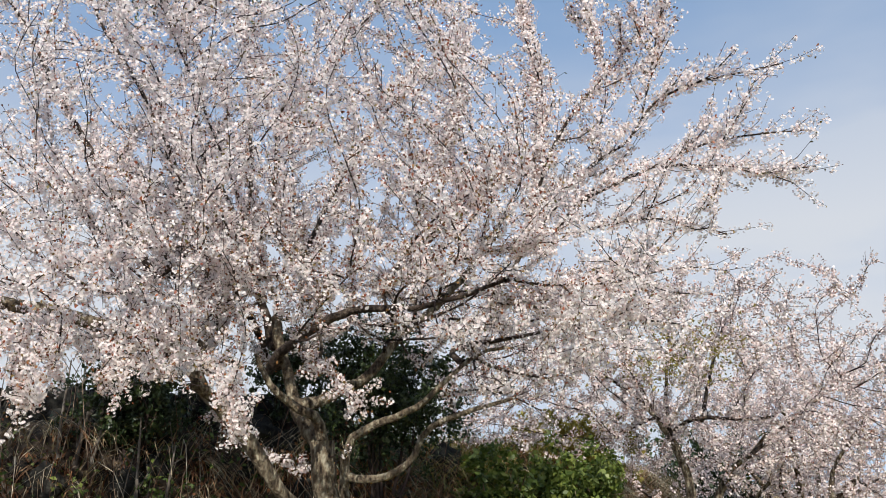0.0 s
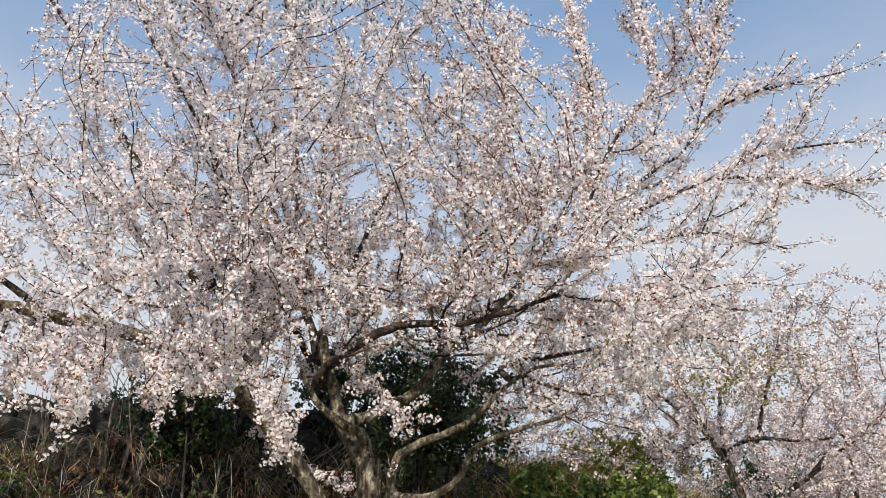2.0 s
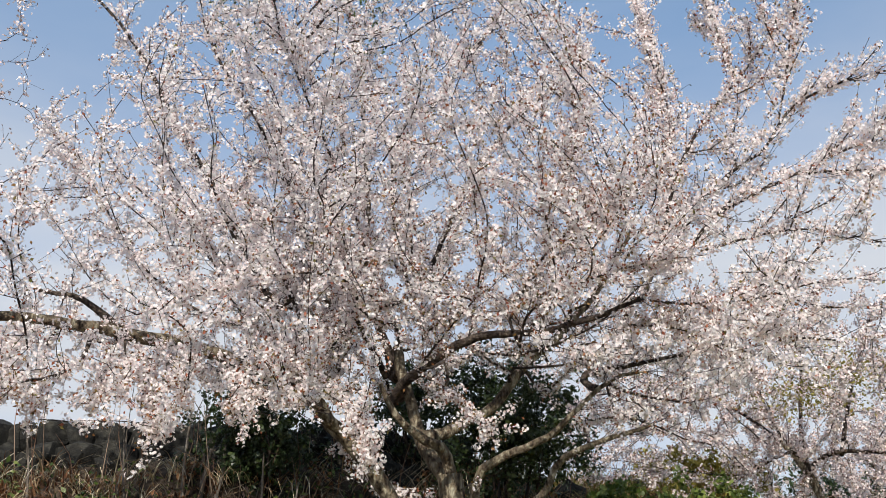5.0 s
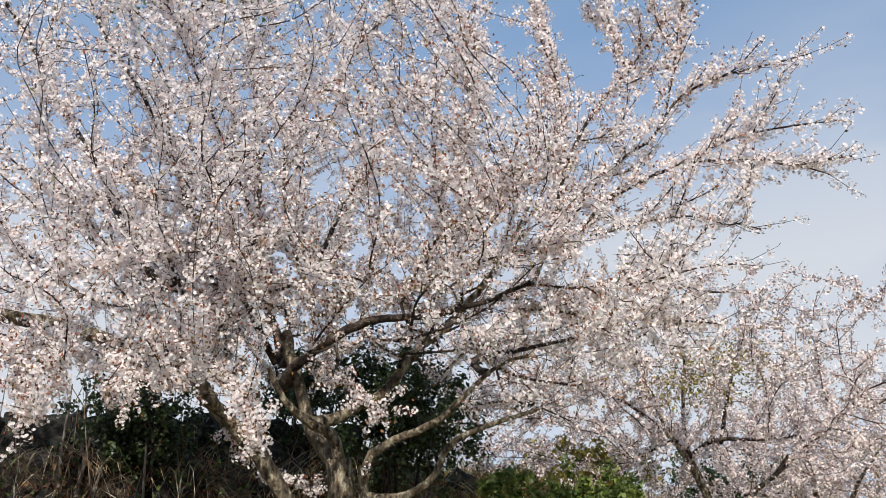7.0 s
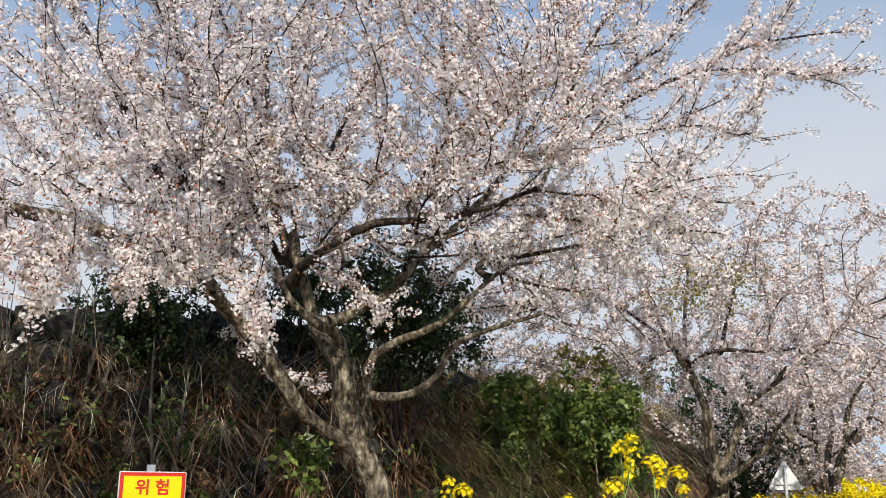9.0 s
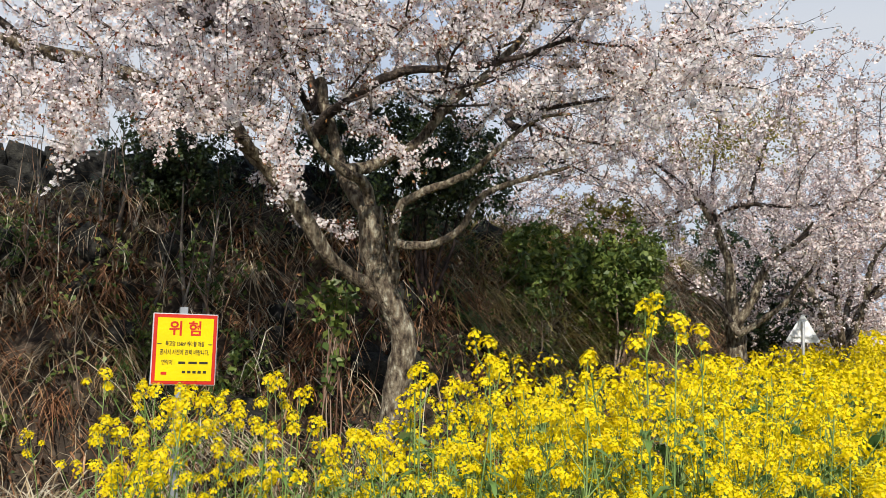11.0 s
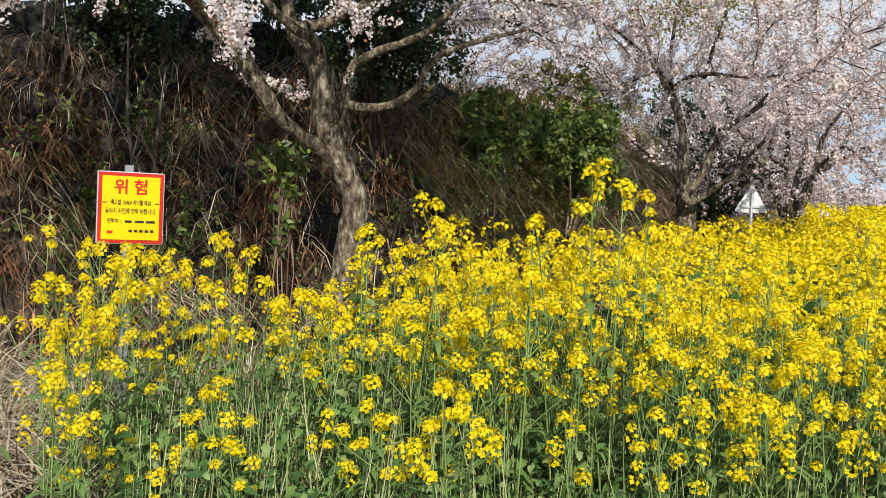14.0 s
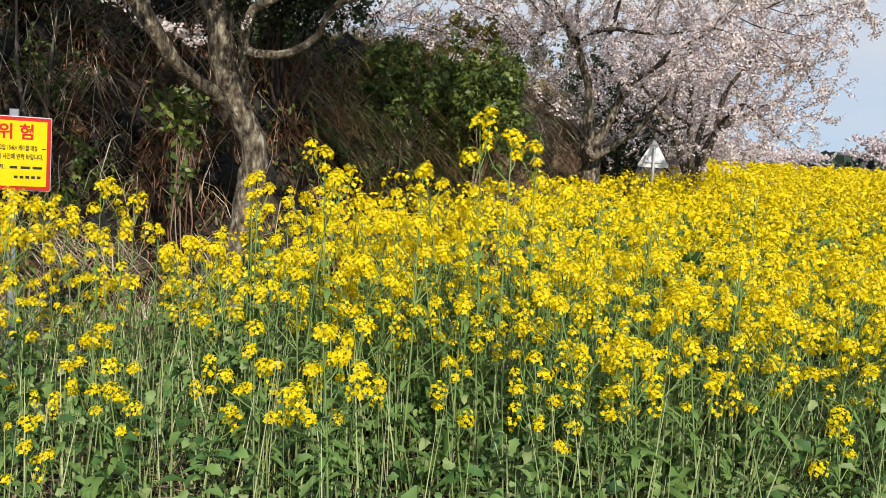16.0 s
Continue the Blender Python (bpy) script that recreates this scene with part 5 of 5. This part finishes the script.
def in_field(x, y):
    """How dense the rape stands: 0 outside the field, up to 1 within."""
    az = np.degrees(np.arctan2(x, y))
    dist = np.hypot(x, y)
    d, _ = bank_distance(x, y)
    edge = 2.85 + 0.25 * np.sin(az * 0.35) + 0.012 * np.clip(az - 10, 0, 60)
    dense = np.clip((az - 1) / 10, 0.0, 1.0) ** 1.2
    dense = np.where((az > -9) & (az < 8), np.maximum(dense, 0.33), dense)
    back = np.where(az < 12, d < -1.15, d < -1.2 + 0.5 * np.clip((dist - 7) / 4, 0, 1)) & (dist < np.where(az > 30, 80, 39))
    return dense * (dist > edge) * back * (az > -9) * (az < 75)


r = np.random.default_rng(90)
places = []
for gxx in np.arange(-1.2, 6.2, 0.185):
    for gyy in np.arange(0.8, 6.6, 0.19):
        x, y = gxx + r.uniform(-0.09, 0.09), gyy + r.uniform(-0.09, 0.09)
        if math.hypot(x, y) < 5.0 and r.random() < in_field(np.array(x), np.array(y)) * 0.92:
            places.append((x, y))
places.sort(key=lambda p: math.hypot(*p))
places = [p for p in places if math.degrees(math.atan2(*p)) < 52]
protos = [rape_plant(*a) for a in ARCH]
used = set()
for k, (x, y) in enumerate(places[:330]):
    dist = math.hypot(x, y)
    kind = int(r.choice([3, 4, 3, 2]) if dist < 3.4 else r.choice([0, 1, 2, 5, 5, 1, 3]))
    az = math.degrees(math.atan2(x, y))
    low = min(1.0, max(0.0, (az - 3.5) / 7.5))
    s = (r.uniform(0.84, 1.04) * (0.94 if az > 20 else 1.0) * low + (1 - low) * r.choice([0.66, 0.74, 0.82, 1.0])) / protos[kind].scale[0]
    m = pose(x, y, float(ground_z(x, y)) - 0.02, r.normal(0, 4), r.normal(0, 4), r.uniform(0, 360)) @ Matrix.Scale(s, 4)
    if kind in used:
        copy_thing(protos[kind], m)
    else:
        protos[kind].matrix_basis = m
        used.add(kind)
TALL = [(-0.37, 4.90, 1.01), (-0.19, 4.91, 0.93), (-0.51, 4.98, 1.05), (-0.73, 4.55, 1.12), (0.11, 4.51, 1.07), (-0.01, 4.31, 0.91), (0.43, 4.39, 0.87), (-0.90, 4.52, 0.86), (0.23, 4.41, 0.90), (-0.18, 4.31, 0.82), (-0.54, 4.17, 0.83), (1.48, 3.55, 1.46), (1.57, 3.57, 1.41), (1.66, 3.53, 1.37), (1.42, 3.73, 1.25), (1.21, 3.68, 1.26), (0.84, 3.51, 1.31), (0.76, 3.58, 1.22), (0.62, 3.90, 1.19), (-0.02, 4.42, 1.11), (2.67, 3.79, 1.29), (3.02, 4.03, 1.25), (1.06, 3.82, 1.12), (1.27, 3.35, 1.09), (2.03, 3.69, 1.2), (0.40, 4.12, 0.93), (0.13, 4.32, 1.06)]
for k in range(34):                               # some stand a head over the rest
    a, d = math.radians(r.uniform(7, 33)), r.uniform(3.6, 5.4)
    TALL.append((d * math.sin(a), d * math.cos(a), r.uniform(1.0, 1.18)))
TALL += [(-0.50, 4.62, 1.04), (-0.40, 4.70, 1.02), (-0.31, 4.60, 1.00), (-0.22, 4.66, 0.97), (-0.44, 4.50, 0.90), (-0.30, 4.44, 0.86), (-0.60, 4.55, 0.92), (-0.12, 4.55, 0.90)]
for k, (x, y, h) in enumerate(TALL):
    kind = (0, 5)[k % 2] if k >= len(TALL) - 8 else 6 if k % 3 else 7
    s = h / ARCH[kind][1] / protos[kind].scale[0]
    m = pose(x, y, float(ground_z(x, y)) - 0.02, r.normal(0, 1.5), r.normal(0, 1.5), r.uniform(0, 360)) @ Matrix.Scale(s, 4)
    if kind in used:
        copy_thing(protos[kind], m)
    else:
        protos[kind].matrix_basis = m
        used.add(kind)
for k, p in enumerate(protos):
    if k not in used:
        for o in list(p.children_recursive) + [p]:
            bpy.data.objects.remove(o)

# the rest of the field, further off
stem_all, petal_v, petal_f, leaf_v, leaf_f, nv, nl = Tubes(), [], [], [], [], 0, 0
plans = [plant_plan(a[0] + 50, *a[1:]) for a in ARCH[:6]]


def far_plants(pts, per_head, size, radius, stems, leaves_on):
    global nv, nl
    for x, y in pts:
        lines, heads, lvs = plans[r.integers(0, 6)]
        az = math.degrees(math.atan2(x, y))
        s, a = r.uniform(0.8, 1.08) * min(1.0, max(0.62, 0.62 + (az - 4.5) * 0.05)), r.uniform(0, 6.28)
        s *= 1 - 0.09 * min(1.0, max(0.0, (az - 30) / 6)) 
        turn = np.array([[math.cos(a), -math.sin(a), 0], [math.sin(a), math.cos(a), 0], [0, 0, 1]])
        base = np.array([x, y, float(ground_z(x, y)) - 0.02])
        if stems:
            for pts_, rad in lines[:stems]:
                stem_all.add(pts_[::2] @ turn.T * s + base if len(pts_) > 3 else pts_ @ turn.T * s + base, np.full(len(pts_[::2]) if len(pts_) > 3 else len(pts_), rad * 0.7), 3)
        hp = np.array([h[0] for h in heads]) @ turn.T * s + base
        m = len(hp) * per_head
        off = unit(r.normal(0, 1, (m, 3)) + (0, 0, 0.3))
        pos = np.repeat(hp, per_head, axis=0) + off * radius * [1, 1, 0.9]
        v, f = scatter(CROSS_V, CROSS_F, pos, frames_facing(off + (0, 0, 0.4), r.uniform(0, 6.28, m)), size * r.uniform(0.8, 1.2, m))
        petal_v.append(v), petal_f.append(f + nv)
        nv += len(v)
        if leaves_on:
            lp = np.array([q[0] for q in lvs]) @ turn.T * s + base
            v, f = scatter(LEAF_V, LEAF_F, lp, frames_facing(r.normal(0, 1, lp.shape), r.uniform(0, 6.28, len(lp))), r.uniform(0.07, 0.15, len(lp)))
            leaf_v.append(v), leaf_f.append(f + nl)
            nl += len(v)


def ring(r0, r1, n):
    d = np.sqrt(r.uniform(r0 ** 2, r1 ** 2, n))
    a = np.radians(r.uniform(-9, 62, n))
    x, y = d * np.sin(a), d * np.cos(a)
    ok = r.random(n) < in_field(x, y)
    return np.column_stack([x, y])[ok]


far_plants(places[330:], 11, 0.0115, 0.036, 7, True)
far_plants(ring(5.0, 9.0, 640), 9, 0.0122, 0.040, 6, True)
far_plants(ring(9.0, 17.0, 2600), 5, 0.0165, 0.042, 3, True)
far_plants(ring(17.0, 40.0, 3400), 3, 0.027, 0.06, 0, False)
far_plants(ring(40.0, 80.0, 2600), 2, 0.07, 0.1, 0, False)
field = thing("rape_field", (0, 0, 0), "field of yellow-flowering rape reaching into the distance", "flowers", kind="stuff")
child("stem_mass", stem_all.mesh("stems", RAPE_STEM), field, "", "stuff")
child("flowers", mesh_from("flowers", np.concatenate(petal_v), [np.concatenate(petal_f)], RAPE_PETAL), field, "", "stuff")
child("leaves", mesh_from("leaves", np.concatenate(leaf_v), [np.concatenate(leaf_f)], RAPE_LEAF), field, "", "stuff")

# green undergrowth between the stems
n = 9500
d = np.sqrt(r.uniform(2.3 ** 2, 9 ** 2, n))
a = np.radians(r.uniform(-7.5, 55, n))
px, py = d * np.sin(a), d * np.cos(a)
ok = bank_distance(px, py)[0] < -0.5
px, py = px[ok], py[ok]
n = len(px)
pos = np.column_stack([px, py, ground_z(px, py)])
lean = np.column_stack([r.normal(0, 0.35, (n, 2)), np.ones(n)])
v, f = blades(pos, lean, r.uniform(0.12, 0.5, n), 0.0042 * r.uniform(0.6, 1.5, n), r.uniform(0.1, 0.8, n), 2)
tagged(new("undergrowth", mesh_from("undergrowth", v, [f], GREEN)), "green grass and weeds between the rape stems", "grass", kind="stuff")

for name, n, tmpl, lo, hi, up in (("broad_leaves", 1300, 2, 0.3, 0.95, 0.42), ("oval_leaves", 4800, 3, 0.3, 0.75, 0.66)):
    d = np.sqrt(r.uniform(2.35 ** 2, 5.2 ** 2, n))
    a = np.radians(r.uniform(-5, 52, n))
    px, py = d * np.sin(a), d * np.cos(a)
    pos = np.column_stack([px, py, ground_z(px, py) + r.uniform(0.03, up, n) * r.random(n) ** 0.7])
    a = r.uniform(0, 6.28, n)
    tilt = np.column_stack([np.cos(a) * 0.5, np.sin(a) * 0.5, np.ones(n)]) + r.normal(0, 0.4, (n, 3))
    v, f = scatter(LEAVES[tmpl][0], LEAVES[tmpl][1], pos, frames_facing(tilt, r.uniform(0, 6.28, n)), r.uniform(lo, hi, n))
    tagged(new(name, mesh_from(name, v, [f], RAPE_LEAF, True)), "broad green lower leaves crowding between the stems", "leaves", kind="stuff")

n = 1100
d = np.sqrt(r.uniform(2.4 ** 2, 5.4 ** 2, n))
a = np.radians(r.uniform(-4, 52, n))
px, py = d * np.sin(a), d * np.cos(a)
pos = np.column_stack([px, py, ground_z(px, py)])
lean = np.column_stack([r.normal(0, 0.13, (n, 2)), np.ones(n)])
v, f = blades(pos, lean, r.uniform(0.3, 0.75, n), 0.0026 * r.uniform(0.7, 1.5, n), r.uniform(0.0, 0.12, n), 2)
tagged(new("bare_stalks", mesh_from("bare_stalks", v, [f], STALK)), "thin pale green stalks standing among the rape", "stalks", kind="stuff")

n = 3600
d = np.sqrt(r.uniform(2.4 ** 2, 6.5 ** 2, n))
a = np.radians(r.uniform(-14, 50, n))
px, py = d * np.sin(a), d * np.cos(a)
pos = np.column_stack([px, py, ground_z(px, py) + r.uniform(0, 0.05, n)])
lean = np.column_stack([r.normal(0, 1, (n, 2)), np.abs(r.normal(0.05, 0.2, n))])
v, f = blades(pos, lean, r.uniform(0.1, 0.4, n), 0.004 * r.uniform(0.6, 1.5, n), r.uniform(0.0, 0.3, n), 2)
tagged(new("straw_litter", mesh_from("straw_litter", v, [f], DRY)), "dry straw littering the earth between the stems", "straw", kind="stuff")

# ---- distance ----
r = np.random.default_rng(95)
n = 7000
a = np.radians(r.uniform(15, 75, n))
d = r.uniform(230, 300, n)
pos = np.column_stack([d * np.sin(a), d * np.cos(a), r.uniform(0, 1, n) ** 1.3 * (2.6 + 0.9 * np.sin(np.degrees(a) * 0.8) + 0.7 * np.sin(np.degrees(a) * 2.3))])
v, f = scatter(PENT_V, PENT_F, pos, frames_facing(unit(r.normal(0, 1, (n, 3)) + (0, 0, 0.6)), r.uniform(0, 6.28, n)), r.uniform(0.6, 1.3, n))
tagged(new("far_woods", mesh_from("far_woods", v, [f], WOODS)), "dark line of distant woods beyond the field", "woods", kind="stuff")
